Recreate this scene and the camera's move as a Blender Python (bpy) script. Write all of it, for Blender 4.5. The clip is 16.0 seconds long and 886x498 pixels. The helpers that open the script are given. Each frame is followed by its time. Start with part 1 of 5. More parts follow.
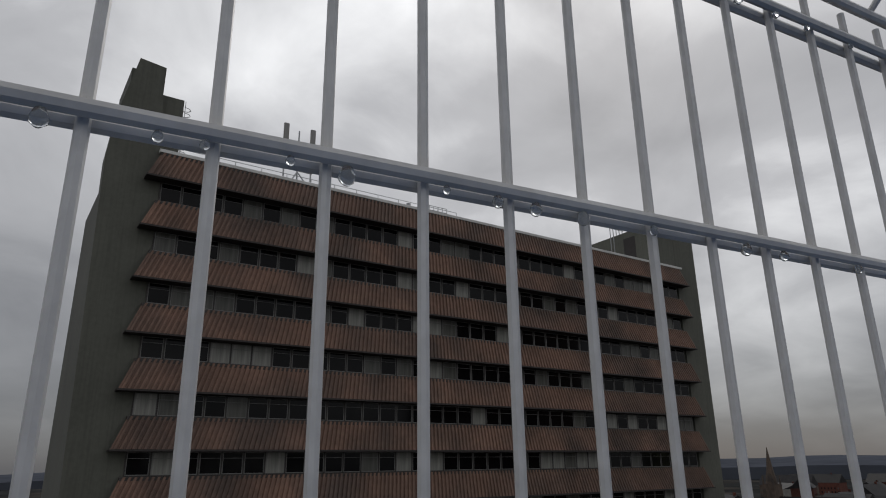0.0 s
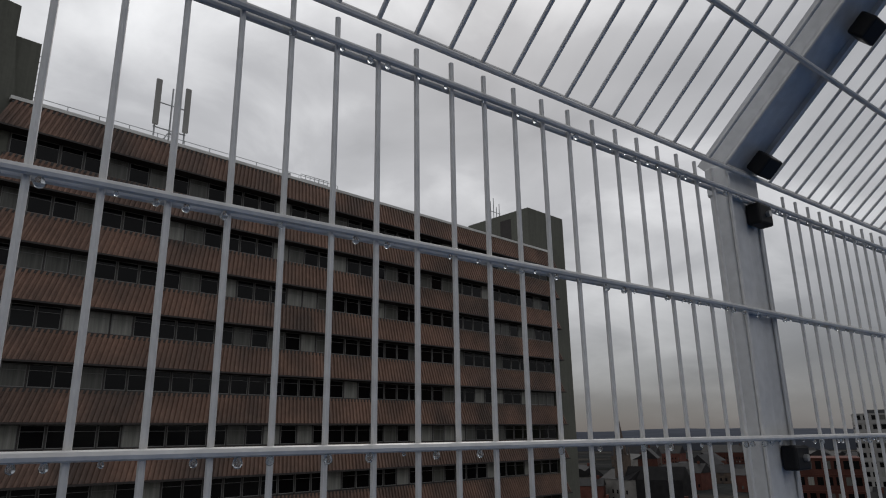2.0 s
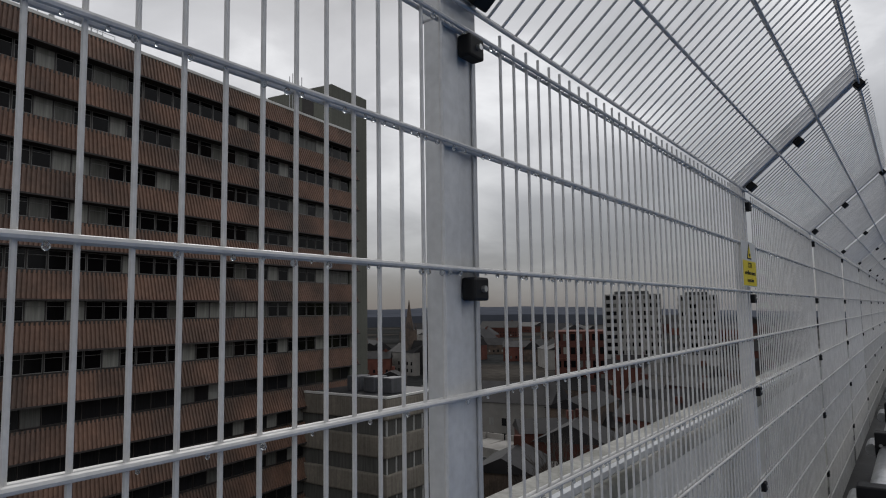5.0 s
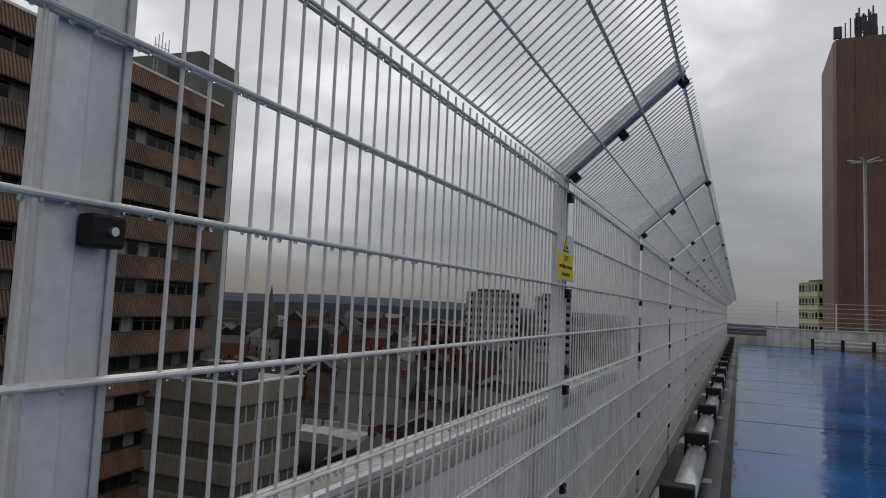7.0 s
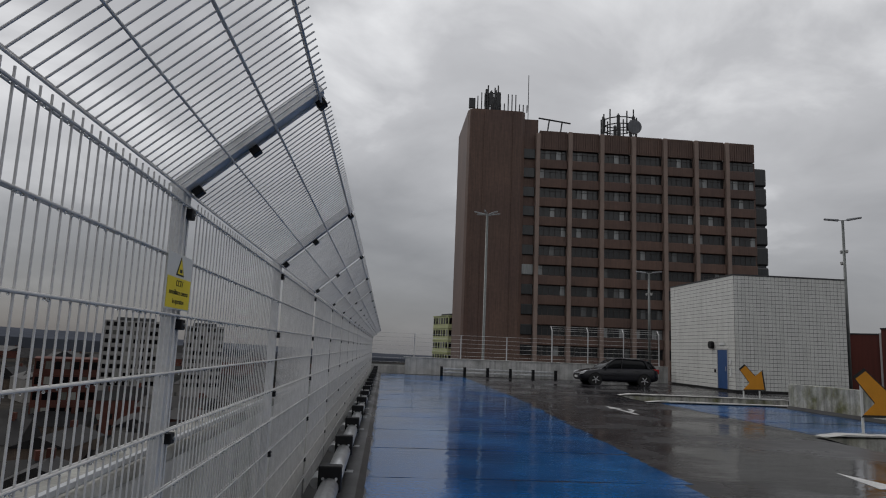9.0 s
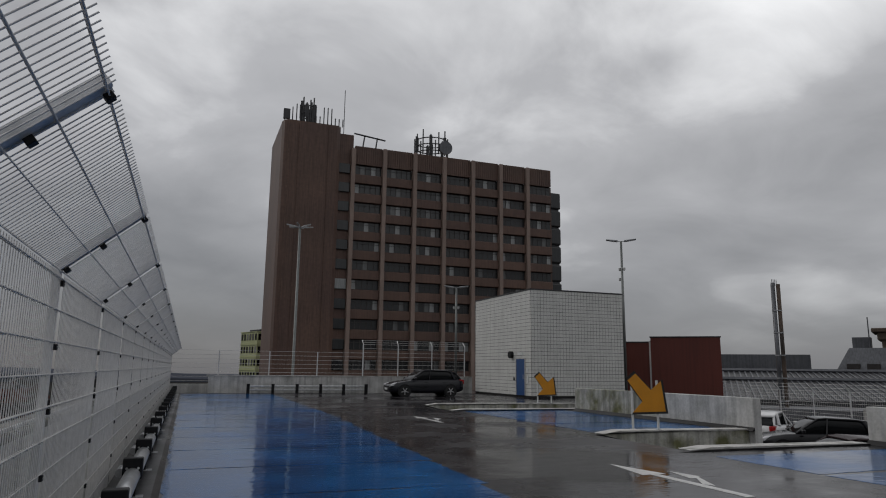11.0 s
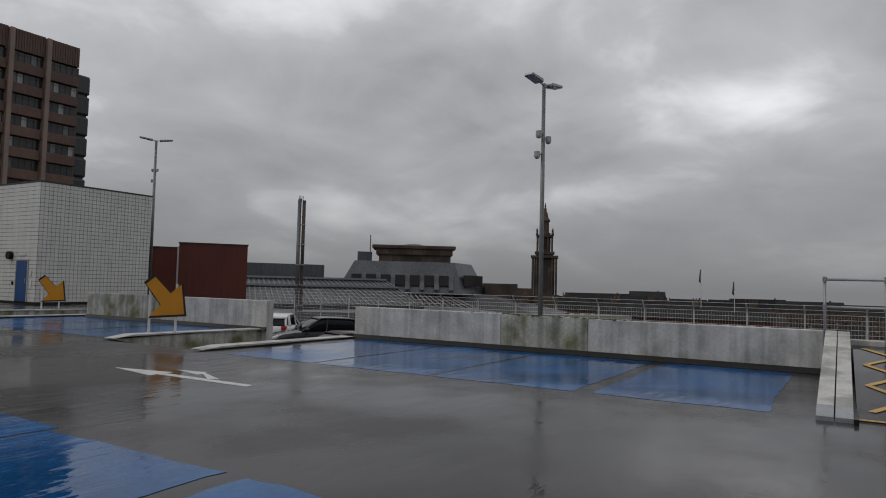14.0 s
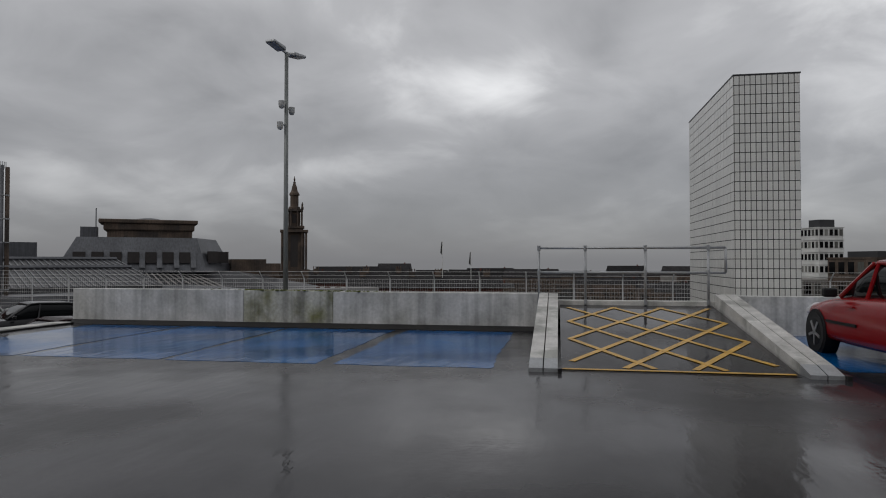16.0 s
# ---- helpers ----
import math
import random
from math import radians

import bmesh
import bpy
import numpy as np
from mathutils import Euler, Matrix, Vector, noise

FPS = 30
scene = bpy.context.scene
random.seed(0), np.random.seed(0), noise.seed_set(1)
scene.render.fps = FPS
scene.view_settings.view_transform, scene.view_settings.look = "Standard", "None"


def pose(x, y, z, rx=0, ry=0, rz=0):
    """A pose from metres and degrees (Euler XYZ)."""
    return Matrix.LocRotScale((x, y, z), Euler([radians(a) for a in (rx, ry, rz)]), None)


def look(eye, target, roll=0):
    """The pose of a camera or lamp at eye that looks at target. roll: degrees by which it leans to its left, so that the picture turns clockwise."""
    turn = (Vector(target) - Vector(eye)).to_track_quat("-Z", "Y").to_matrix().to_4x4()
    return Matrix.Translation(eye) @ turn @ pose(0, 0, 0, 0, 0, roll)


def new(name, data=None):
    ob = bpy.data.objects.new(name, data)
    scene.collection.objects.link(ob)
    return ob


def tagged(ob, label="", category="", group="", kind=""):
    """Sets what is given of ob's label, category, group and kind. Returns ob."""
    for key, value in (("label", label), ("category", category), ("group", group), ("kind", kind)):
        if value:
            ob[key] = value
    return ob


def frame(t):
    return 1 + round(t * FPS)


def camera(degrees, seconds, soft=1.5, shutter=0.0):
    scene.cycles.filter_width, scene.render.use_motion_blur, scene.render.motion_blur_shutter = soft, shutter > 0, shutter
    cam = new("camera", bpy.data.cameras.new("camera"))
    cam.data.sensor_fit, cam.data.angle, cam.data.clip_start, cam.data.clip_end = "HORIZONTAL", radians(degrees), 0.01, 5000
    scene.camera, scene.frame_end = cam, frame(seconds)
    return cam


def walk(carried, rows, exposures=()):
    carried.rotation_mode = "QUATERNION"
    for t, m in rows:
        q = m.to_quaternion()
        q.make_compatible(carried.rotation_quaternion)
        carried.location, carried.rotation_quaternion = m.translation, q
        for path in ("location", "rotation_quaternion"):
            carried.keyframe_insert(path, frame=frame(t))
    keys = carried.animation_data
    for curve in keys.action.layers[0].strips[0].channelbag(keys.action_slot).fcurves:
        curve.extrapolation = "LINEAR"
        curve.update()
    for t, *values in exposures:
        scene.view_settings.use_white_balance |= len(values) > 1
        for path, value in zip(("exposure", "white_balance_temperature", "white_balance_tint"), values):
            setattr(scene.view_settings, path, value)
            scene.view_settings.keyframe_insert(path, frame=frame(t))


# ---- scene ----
cam = camera(67.0, 16.0, soft=1.05)
PATH = [
    (0, (0.277, -0.482, 1.715), (-1.415, 0.39, 2.33), -0.7),
    (0.5, (0.406, -0.48, 1.678), (-1.274, 0.415, 2.292), 0.7),
    (1, (0.504, -0.497, 1.666), (-1.124, 0.527, 2.214), 0.4),
    (1.5, (0.53, -0.467, 1.662), (-1.059, 0.626, 2.191), -0.3),
    (2, (0.545, -0.439, 1.659), (-0.976, 0.741, 2.2), -0.9),
    (2.5, (0.557, -0.41, 1.644), (-0.923, 0.855, 2.1), -0.8),
    (3, (0.571, -0.384, 1.625), (-0.863, 0.968, 1.967), -0.0),
    (3.5, (0.597, -0.348, 1.605), (-0.761, 1.098, 1.856), 0.5),
    (4, (0.624, -0.322, 1.6), (-0.688, 1.173, 1.813), 0.3),
    (6.5, (0.53, 0.034, 1.556), (-0.323, 1.835, 1.726), 0.4),
    (7, (0.667, 0.152, 1.553), (-0.145, 1.972, 1.717), 2.4),
    (7.5, (0.748, 0.216, 1.545), (0.079, 2.094, 1.701), 1.6),
    (8, (0.759, 0.3, 1.551), (0.364, 2.251, 1.748), 3.0),
    (8.5, (0.758, 0.371, 1.562), (0.708, 2.351, 1.842), 1.7),
    (9, (0.746, 0.432, 1.57), (0.904, 2.404, 1.865), 2.3),
    (11.5, (0.804, 0.303, 1.481), (1.61, 2.1, 1.831), 0.5),
    (12, (0.81, 0.322, 1.455), (1.746, 2.07, 1.715), 1.5),
    (12.5, (0.834, 0.301, 1.45), (1.954, 1.948, 1.629), 2.0),
    (13, (0.904, 0.296, 1.431), (2.249, 1.768, 1.593), 2.2),
    (13.5, (0.903, 0.274, 1.436), (2.452, 1.533, 1.555), 2.1),
    (14, (0.923, 0.183, 1.432), (2.635, 1.21, 1.538), 1.4),
    (14.5, (0.966, 0.152, 1.44), (2.796, 0.957, 1.505), 0.7),
    (15, (0.978, 0.109, 1.437), (2.882, 0.717, 1.491), -0.2),
    (15.5, (0.998, 0.096, 1.427), (2.945, 0.553, 1.468), 0.0),
    (16, (1.019, 0.081, 1.415), (2.989, 0.422, 1.453), 0.0),
]
walk(cam, [(t, look(eye, target, roll)) for t, eye, target, roll in PATH],
     [(0, -0.02), (2, 0.0), (3, 0.05), (4, 0.27), (6.5, 0.32), (8, 0.12), (9, 0.05), (11.5, -0.12), (13, 0.0), (14, -0.02), (16, -0.07)])

# ---- world and sun: heavy overcast ----
SUN_DIR = Vector((-0.55, 0.55, 0.63)).normalized()
world = bpy.data.worlds.new("overcast_sky")
scene.world = world
world.use_nodes = True
wn, wl = world.node_tree.nodes, world.node_tree.links
wn.clear()
w_out = wn.new("ShaderNodeOutputWorld")
w_bg = wn.new("ShaderNodeBackground")
w_sky = wn.new("ShaderNodeTexSky")
w_sky.sky_type, w_sky.sun_disc = "NISHITA", False
w_sky.sun_elevation, w_sky.sun_rotation = math.asin(SUN_DIR.z), math.atan2(SUN_DIR.x, SUN_DIR.y)
w_tc = wn.new("ShaderNodeTexCoord")
w_sep = wn.new("ShaderNodeSeparateXYZ")
wl.new(w_tc.outputs["Generated"], w_sep.inputs[0])


def w_math(op, a, b=None):
    n = wn.new("ShaderNodeMath")
    n.operation = op
    for i, v in enumerate((a, b)):
        if v is None:
            continue
        if isinstance(v, (int, float)):
            n.inputs[i].default_value = v
        else:
            wl.new(v, n.inputs[i])
    return n.outputs[0]


# cloud deck: the direction laid onto a flat layer overhead
w_h = w_math("ADD", w_math("MAXIMUM", w_sep.outputs[2], 0.0), 0.3)
w_comb = wn.new("ShaderNodeCombineXYZ")
wl.new(w_math("DIVIDE", w_sep.outputs[0], w_h), w_comb.inputs[0])
wl.new(w_math("DIVIDE", w_sep.outputs[1], w_h), w_comb.inputs[1])


def w_noise(scale, detail, rough, dist, off):
    m = wn.new("ShaderNodeMapping")
    m.inputs["Location"].default_value = off
    wl.new(w_comb.outputs[0], m.inputs[0])
    n = wn.new("ShaderNodeTexNoise")
    n.inputs["Scale"].default_value, n.inputs["Detail"].default_value = scale, detail
    n.inputs["Roughness"].default_value, n.inputs["Distortion"].default_value = rough, dist
    wl.new(m.outputs[0], n.inputs["Vector"])
    return n.outputs[0]


w_big = w_noise(0.9, 3, 0.5, 0.5, (3.1, 1.7, 0))
w_mid = w_noise(2.6, 7, 0.55, 0.4, (7.3, 2.2, 0))
w_mix = w_math("ADD", w_math("MULTIPLY", w_big, 0.68), w_math("MULTIPLY", w_mid, 0.32))
w_ramp = wn.new("ShaderNodeValToRGB")
wl.new(w_mix, w_ramp.inputs[0])
cr = w_ramp.color_ramp
cr.elements[0].position, cr.elements[0].color = 0.34, (0.25, 0.252, 0.262, 1)
cr.elements[1].position, cr.elements[1].color = 0.68, (0.88, 0.885, 0.895, 1)
e = cr.elements.new(0.50)
e.color = (0.40, 0.402, 0.415, 1)
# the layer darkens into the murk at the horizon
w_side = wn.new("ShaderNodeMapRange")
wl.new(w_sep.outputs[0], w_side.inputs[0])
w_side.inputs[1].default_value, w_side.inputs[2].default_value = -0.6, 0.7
w_hz = wn.new("ShaderNodeMapRange")
w_reach = w_math("ADD", w_math("MULTIPLY", w_math("SUBTRACT", 1.0, w_side.outputs[0]), 0.1), 0.25)
wl.new(w_math("DIVIDE", w_sep.outputs[2], w_reach), w_hz.inputs[0])
w_hz.inputs[1].default_value, w_hz.inputs[2].default_value = 0.0, 1.0
w_hz.inputs[3].default_value, w_hz.inputs[4].default_value = 0.0, 1.0
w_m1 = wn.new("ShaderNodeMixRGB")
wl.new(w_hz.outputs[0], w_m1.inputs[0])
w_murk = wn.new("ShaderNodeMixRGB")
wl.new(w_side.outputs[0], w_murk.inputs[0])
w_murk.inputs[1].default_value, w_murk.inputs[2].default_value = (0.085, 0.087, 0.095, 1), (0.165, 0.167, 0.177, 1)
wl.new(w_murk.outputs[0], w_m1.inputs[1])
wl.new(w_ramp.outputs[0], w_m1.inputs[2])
w_m2 = wn.new("ShaderNodeMixRGB")
w_m2.blend_type = "ADD"
w_m2.inputs[0].default_value = 0.004
wl.new(w_m1.outputs[0], w_m2.inputs[1])
wl.new(w_sky.outputs[0], w_m2.inputs[2])
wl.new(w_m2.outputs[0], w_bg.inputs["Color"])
w_bg.inputs["Strength"].default_value = 1.2
wl.new(w_bg.outputs[0], w_out.inputs["Surface"])

sun_data = bpy.data.lights.new("sun", "SUN")
sun_data.energy, sun_data.angle, sun_data.color = 0.5, radians(25), (1.0, 0.97, 0.93)
sun = new("sun", sun_data)
sun.matrix_world = look(SUN_DIR * 100, (0, 0, 0))


# ---- materials ----
def material(name, base, rough=0.6, metal=0.0, vary=0.15, scale=3.0, fine=40.0, bump=0.0, stretch=(1, 1, 1), second=None, second_at=(0.5, 0.62),
             wet=None, rnd=0.0, spec=0.5, coat=0.0, streak=0.0, ripple=0.0):
    """Principled with variation at two scales. second: another colour in patches; wet: (low, high) roughness from pool noise;
    rnd: brightness change per object; streak: dark run-off lines down the surface."""
    m = bpy.data.materials.new(name)
    m.use_nodes = True
    n, l = m.node_tree.nodes, m.node_tree.links
    bsdf = n["Principled BSDF"]
    bsdf.inputs["Roughness"].default_value, bsdf.inputs["Metallic"].default_value = rough, metal
    bsdf.inputs["Specular IOR Level"].default_value = spec
    bsdf.inputs["Coat Weight"].default_value = coat
    tc = n.new("ShaderNodeTexCoord")
    mp = n.new("ShaderNodeMapping")
    mp.inputs["Scale"].default_value = stretch
    l.new(tc.outputs["Object"], mp.inputs[0])

    def noise_tex(s, d=4.0):
        t = n.new("ShaderNodeTexNoise")
        t.inputs["Scale"].default_value, t.inputs["Detail"].default_value = s, d
        l.new(mp.outputs[0], t.inputs["Vector"])
        return t.outputs[0]

    def remap(v, a, b, c, d):
        t = n.new("ShaderNodeMapRange")
        l.new(v, t.inputs[0])
        for i, x in enumerate((a, b, c, d)):
            t.inputs[i + 1].default_value = x
        return t.outputs[0]

    def mul(col, fac):
        t = n.new("ShaderNodeMixRGB")
        t.blend_type = "MULTIPLY"
        t.inputs[0].default_value = 1
        l.new(col, t.inputs[1])
        l.new(fac, t.inputs[2])
        return t.outputs[0]

    rgb = n.new("ShaderNodeRGB")
    rgb.outputs[0].default_value = (*base, 1)
    col = rgb.outputs[0]
    if second:
        t = n.new("ShaderNodeMixRGB")
        l.new(remap(noise_tex(scale * 0.6), *second_at, 0, 1), t.inputs[0])
        l.new(col, t.inputs[1])
        t.inputs[2].default_value = (*second, 1)
        col = t.outputs[0]
    col = mul(col, remap(noise_tex(scale), 0.3, 0.7, 1 - vary, 1 + vary))
    grain = noise_tex(fine, 3.0)
    col = mul(col, remap(grain, 0.3, 0.7, 1 - vary * 0.6, 1 + vary * 0.6))
    if streak:
        ms = n.new("ShaderNodeMapping")
        ms.inputs["Scale"].default_value = (3.0, 3.0, 0.12)
        l.new(tc.outputs["Object"], ms.inputs[0])
        t = n.new("ShaderNodeTexNoise")
        t.inputs["Scale"].default_value, t.inputs["Detail"].default_value = 2.2, 5
        l.new(ms.outputs[0], t.inputs["Vector"])
        col = mul(col, remap(t.outputs[0], 0.42, 0.68, 1.0, 1 - streak))
    if rnd:
        oi = n.new("ShaderNodeObjectInfo")
        col = mul(col, remap(oi.outputs["Random"], 0, 1, 1 - rnd, 1 + rnd))
    l.new(col, bsdf.inputs["Base Color"])
    if wet:
        pool = n.new("ShaderNodeTexNoise")
        pool.inputs["Scale"].default_value, pool.inputs["Detail"].default_value, pool.inputs["Roughness"].default_value = 0.35, 5, 0.55
        l.new(tc.outputs["Object"], pool.inputs["Vector"])
        l.new(remap(pool.outputs[0], 0.38, 0.62, *wet), bsdf.inputs["Roughness"])
    if bump:
        b = n.new("ShaderNodeBump")
        b.inputs["Strength"].default_value, b.inputs["Distance"].default_value = bump, 0.01
        l.new(grain, b.inputs["Height"])
        if ripple:
            mr = n.new("ShaderNodeMapping")
            mr.inputs["Scale"].default_value = (1.0, 3.2, 1.0)
            l.new(tc.outputs["Object"], mr.inputs[0])
            t = n.new("ShaderNodeTexNoise")
            t.inputs["Scale"].default_value, t.inputs["Detail"].default_value = 1.3, 3
            l.new(mr.outputs[0], t.inputs["Vector"])
            b2 = n.new("ShaderNodeBump")
            b2.inputs["Strength"].default_value, b2.inputs["Distance"].default_value = ripple, 0.02
            l.new(t.outputs[0], b2.inputs["Height"])
            l.new(b2.outputs[0], b.inputs["Normal"])
        l.new(b.outputs[0], bsdf.inputs["Normal"])
    return m


def window_material(name, blinds, dark, island=False, share=0.35):
    """Window glass over a dark room; some panes show a pale blind or curtain behind."""
    m = bpy.data.materials.new(name)
    m.use_nodes = True
    n, l = m.node_tree.nodes, m.node_tree.links
    bsdf = n["Principled BSDF"]
    bsdf.inputs["Roughness"].default_value = 0.07
    bsdf.inputs["Specular IOR Level"].default_value = 0.16
    if island:
        src = n.new("ShaderNodeNewGeometry").outputs["Random Per Island"]
    else:
        src = n.new("ShaderNodeObjectInfo").outputs["Random"]
    ramp = n.new("ShaderNodeValToRGB")
    ramp.color_ramp.interpolation = "CONSTANT"
    el = ramp.color_ramp.elements
    el[0].position, el[0].color = 0, (*dark, 1)
    el[1].position, el[1].color = 1 - share, (*[c * 0.45 for c in blinds], 1)
    q = el.new(1 - share * 0.4)
    q.color = (*blinds, 1)
    l.new(src, ramp.inputs[0])
    tc = n.new("ShaderNodeTexCoord")
    mp = n.new("ShaderNodeMapping")
    mp.inputs["Scale"].default_value = (6, 6, 0.3)
    l.new(tc.outputs["Object"], mp.inputs[0])
    t = n.new("ShaderNodeTexNoise")
    t.inputs["Scale"].default_value = 1.5
    l.new(mp.outputs[0], t.inputs["Vector"])
    mx = n.new("ShaderNodeMixRGB")
    mx.blend_type = "MULTIPLY"
    mx.inputs[0].default_value = 0.7
    l.new(ramp.outputs[0], mx.inputs[1])
    l.new(t.outputs[0], mx.inputs[2])
    l.new(mx.outputs[0], bsdf.inputs["Base Color"])
    return m


M = {}
M["asphalt"] = material("wet_grey_deck_coating", (0.03, 0.0285, 0.031), vary=0.42, scale=0.45, fine=22, bump=0.08, wet=(0.03, 0.36), second=(0.016, 0.0145, 0.0165), spec=0.2, ripple=0.3)
M["blue"] = material("wet_blue_bay_paint", (0.001, 0.075, 0.235), vary=0.3, scale=0.7, fine=18, bump=0.04, wet=(0.03, 0.2), second=(0.004, 0.115, 0.31), second_at=(0.5, 0.75), spec=0.2, ripple=0.5)
M["yellow_line"] = material("worn_yellow_line_paint", (0.50, 0.28, 0.025), rough=0.35, vary=0.25, scale=4, fine=30)
M["white_line"] = material("worn_white_line_paint", (0.55, 0.55, 0.54), rough=0.35, vary=0.2, scale=4, fine=30)
M["tar"] = material("dark_wet_tar", (0.016, 0.015, 0.015), vary=0.3, scale=3, fine=30, bump=0.2, wet=(0.25, 0.5), spec=0.25)
M["concrete"] = material("stained_pale_concrete", (0.5, 0.497, 0.485), rough=0.75, vary=0.18, scale=2.2, fine=16, bump=0.3, second=(0.33, 0.327, 0.305), second_at=(0.48, 0.75), streak=0.3)
M["parapet"] = material("pale_parapet_concrete", (0.56, 0.55, 0.52), rough=0.75, vary=0.15, scale=1.6, fine=35, bump=0.2, second=(0.36, 0.36, 0.31), second_at=(0.5, 0.75), streak=0.3)
M["cap_concrete"] = material("weathered_coping", (0.3, 0.295, 0.27), rough=0.75, vary=0.3, scale=5, fine=50, bump=0.3, second=(0.12, 0.12, 0.1), second_at=(0.48, 0.66))
M["moss"] = material("mossy_concrete", (0.42, 0.415, 0.375), rough=0.8, vary=0.25, scale=2.4, fine=16, bump=0.3, second=(0.14, 0.14, 0.06), second_at=(0.46, 0.68), streak=0.45)
M["moss_clump"] = material("damp_green_moss", (0.075, 0.085, 0.02), rough=0.95, vary=0.4, scale=9, fine=70, bump=0.4, spec=0.1)
M["kerb"] = material("pale_concrete_kerb", (0.5, 0.49, 0.47), rough=0.65, vary=0.2, scale=3, fine=40, bump=0.2, second=(0.3, 0.3, 0.28))
M["galv"] = material("galvanised_wire", (0.58, 0.572, 0.56), rough=0.45, metal=0.1, vary=0.12, scale=9, fine=90)
M["post"] = material("galvanised_post", (0.6, 0.605, 0.61), rough=0.45, metal=0.25, vary=0.12, scale=3, fine=60, streak=0.25)
M["black"] = material("black_plastic", (0.009, 0.009, 0.01), rough=0.5, vary=0.2, scale=8, spec=0.2)
M["steel"] = material("dull_grey_steel", (0.33, 0.34, 0.35), rough=0.45, metal=0.5, vary=0.15, scale=5)
M["tube"] = material("galvanised_barrier_tube", (0.52, 0.53, 0.54), rough=0.3, metal=0.5, vary=0.15, scale=5, streak=0.2)
M["bolt"] = material("bright_bolt", (0.6, 0.6, 0.6), rough=0.3, metal=0.9, vary=0.05)
M["water"] = material("rain_drop", (0.75, 0.78, 0.8), rough=0.03, vary=0.02)
M["water"].node_tree.nodes["Principled BSDF"].inputs["Transmission Weight"].default_value = 0.9
M["water"].node_tree.nodes["Principled BSDF"].inputs["IOR"].default_value = 1.33
M["tile"] = material("white_glazed_tile", (0.66, 0.66, 0.63), rough=0.22, vary=0.05, scale=1.5, fine=20, rnd=0.06, streak=0.1)
M["joint"] = material("dark_joint", (0.05, 0.05, 0.05), rough=0.8, vary=0.2)
M["slab"] = material("olive_grey_concrete", (0.1, 0.102, 0.085), rough=0.8, vary=0.12, scale=0.25, fine=4, streak=0.15)
M["rib"] = material("brown_ribbed_cladding", (0.2, 0.118, 0.086), rough=0.6, vary=0.2, scale=0.4, fine=3, second=(0.1, 0.07, 0.058), second_at=(0.4, 0.68), spec=0.3, streak=0.15)
# near-black colour stands in for shade under the bands and inside openings
M["soffit"] = material("shade_black", (0.03, 0.025, 0.024), rough=0.7)
M["frame_dark"] = material("dark_window_frame", (0.035, 0.03, 0.028), rough=0.5)
M["frame_mid"] = material("weathered_window_frame", (0.16, 0.16, 0.155), rough=0.5)
M["frame_pale"] = material("pale_window_frame", (0.4, 0.4, 0.39), rough=0.5)
M["win"] = window_material("office_glass", (0.36, 0.36, 0.33), (0.005, 0.005, 0.006), share=0.3)
M["win_far"] = window_material("office_glass_far", (0.34, 0.34, 0.32), (0.022, 0.022, 0.024), island=True, share=0.25)
M["win_brown"] = window_material("bronze_glass", (0.42, 0.44, 0.44), (0.045, 0.048, 0.05), share=0.16)
M["win_brown"].node_tree.nodes["Principled BSDF"].inputs["Specular IOR Level"].default_value = 0.35
M["parapet_white"] = material("white_parapet_trim", (0.6, 0.6, 0.58), rough=0.6, vary=0.15, scale=0.5)
M["brown"] = material("brown_tower_cladding", (0.12, 0.068, 0.049), rough=0.6, vary=0.2, scale=0.12, fine=2, streak=0.3, second=(0.1, 0.056, 0.043))
M["fin"] = material("pale_brown_fin", (0.25, 0.185, 0.155), rough=0.7, vary=0.15, scale=0.3)
M["red_clad"] = material("rust_red_panel", (0.115, 0.022, 0.013), rough=0.55, vary=0.1, scale=0.3, streak=0.2)
M["zinc"] = material("grey_zinc_sheet", (0.11, 0.114, 0.125), rough=0.45, metal=0.3, vary=0.2, scale=0.3, fine=3, streak=0.25)
M["zinc_dark"] = material("dark_metal_roof", (0.038, 0.039, 0.042), rough=0.5, metal=0.2, vary=0.2, scale=0.3)
M["stone"] = material("sooty_sandstone", (0.095, 0.068, 0.051), rough=0.85, vary=0.35, scale=0.5, fine=5, second=(0.05, 0.04, 0.035), streak=0.3)
M["brick"] = material("red_brick_wall", (0.085, 0.034, 0.026), spec=0.15, rough=0.85, vary=0.25, scale=0.3, rnd=0.35)
M["slate"] = material("wet_slate_roof", (0.022, 0.021, 0.022), spec=0.12, rough=0.6, vary=0.3, scale=0.4, rnd=0.4)
M["render_wall"] = material("pale_rendered_wall", (0.2, 0.19, 0.175), rough=0.85, vary=0.2, scale=0.3, rnd=0.3)
M["tan"] = material("tan_concrete", (0.2, 0.18, 0.15), rough=0.8, vary=0.2, scale=0.4, fine=4, streak=0.3)
M["cream"] = material("cream_green_panel", (0.42, 0.44, 0.24), rough=0.7, vary=0.1, scale=0.2)
M["pale_tower"] = material("pale_grey_panel", (0.27, 0.265, 0.255), rough=0.75, vary=0.15, scale=0.2)
M["town"] = material("dark_town_ground", (0.03, 0.031, 0.031), spec=0.0, rough=1.0, vary=0.4, scale=0.02, fine=0.3, second=(0.055, 0.05, 0.045))
M["hill"] = material("distant_hill", (0.075, 0.082, 0.1), spec=0.0, rough=1.0, vary=0.2, scale=0.004, fine=0.03)
M["column"] = material("weathered_lamp_column", (0.17, 0.18, 0.175), rough=0.5, metal=0.3, vary=0.15, scale=4)
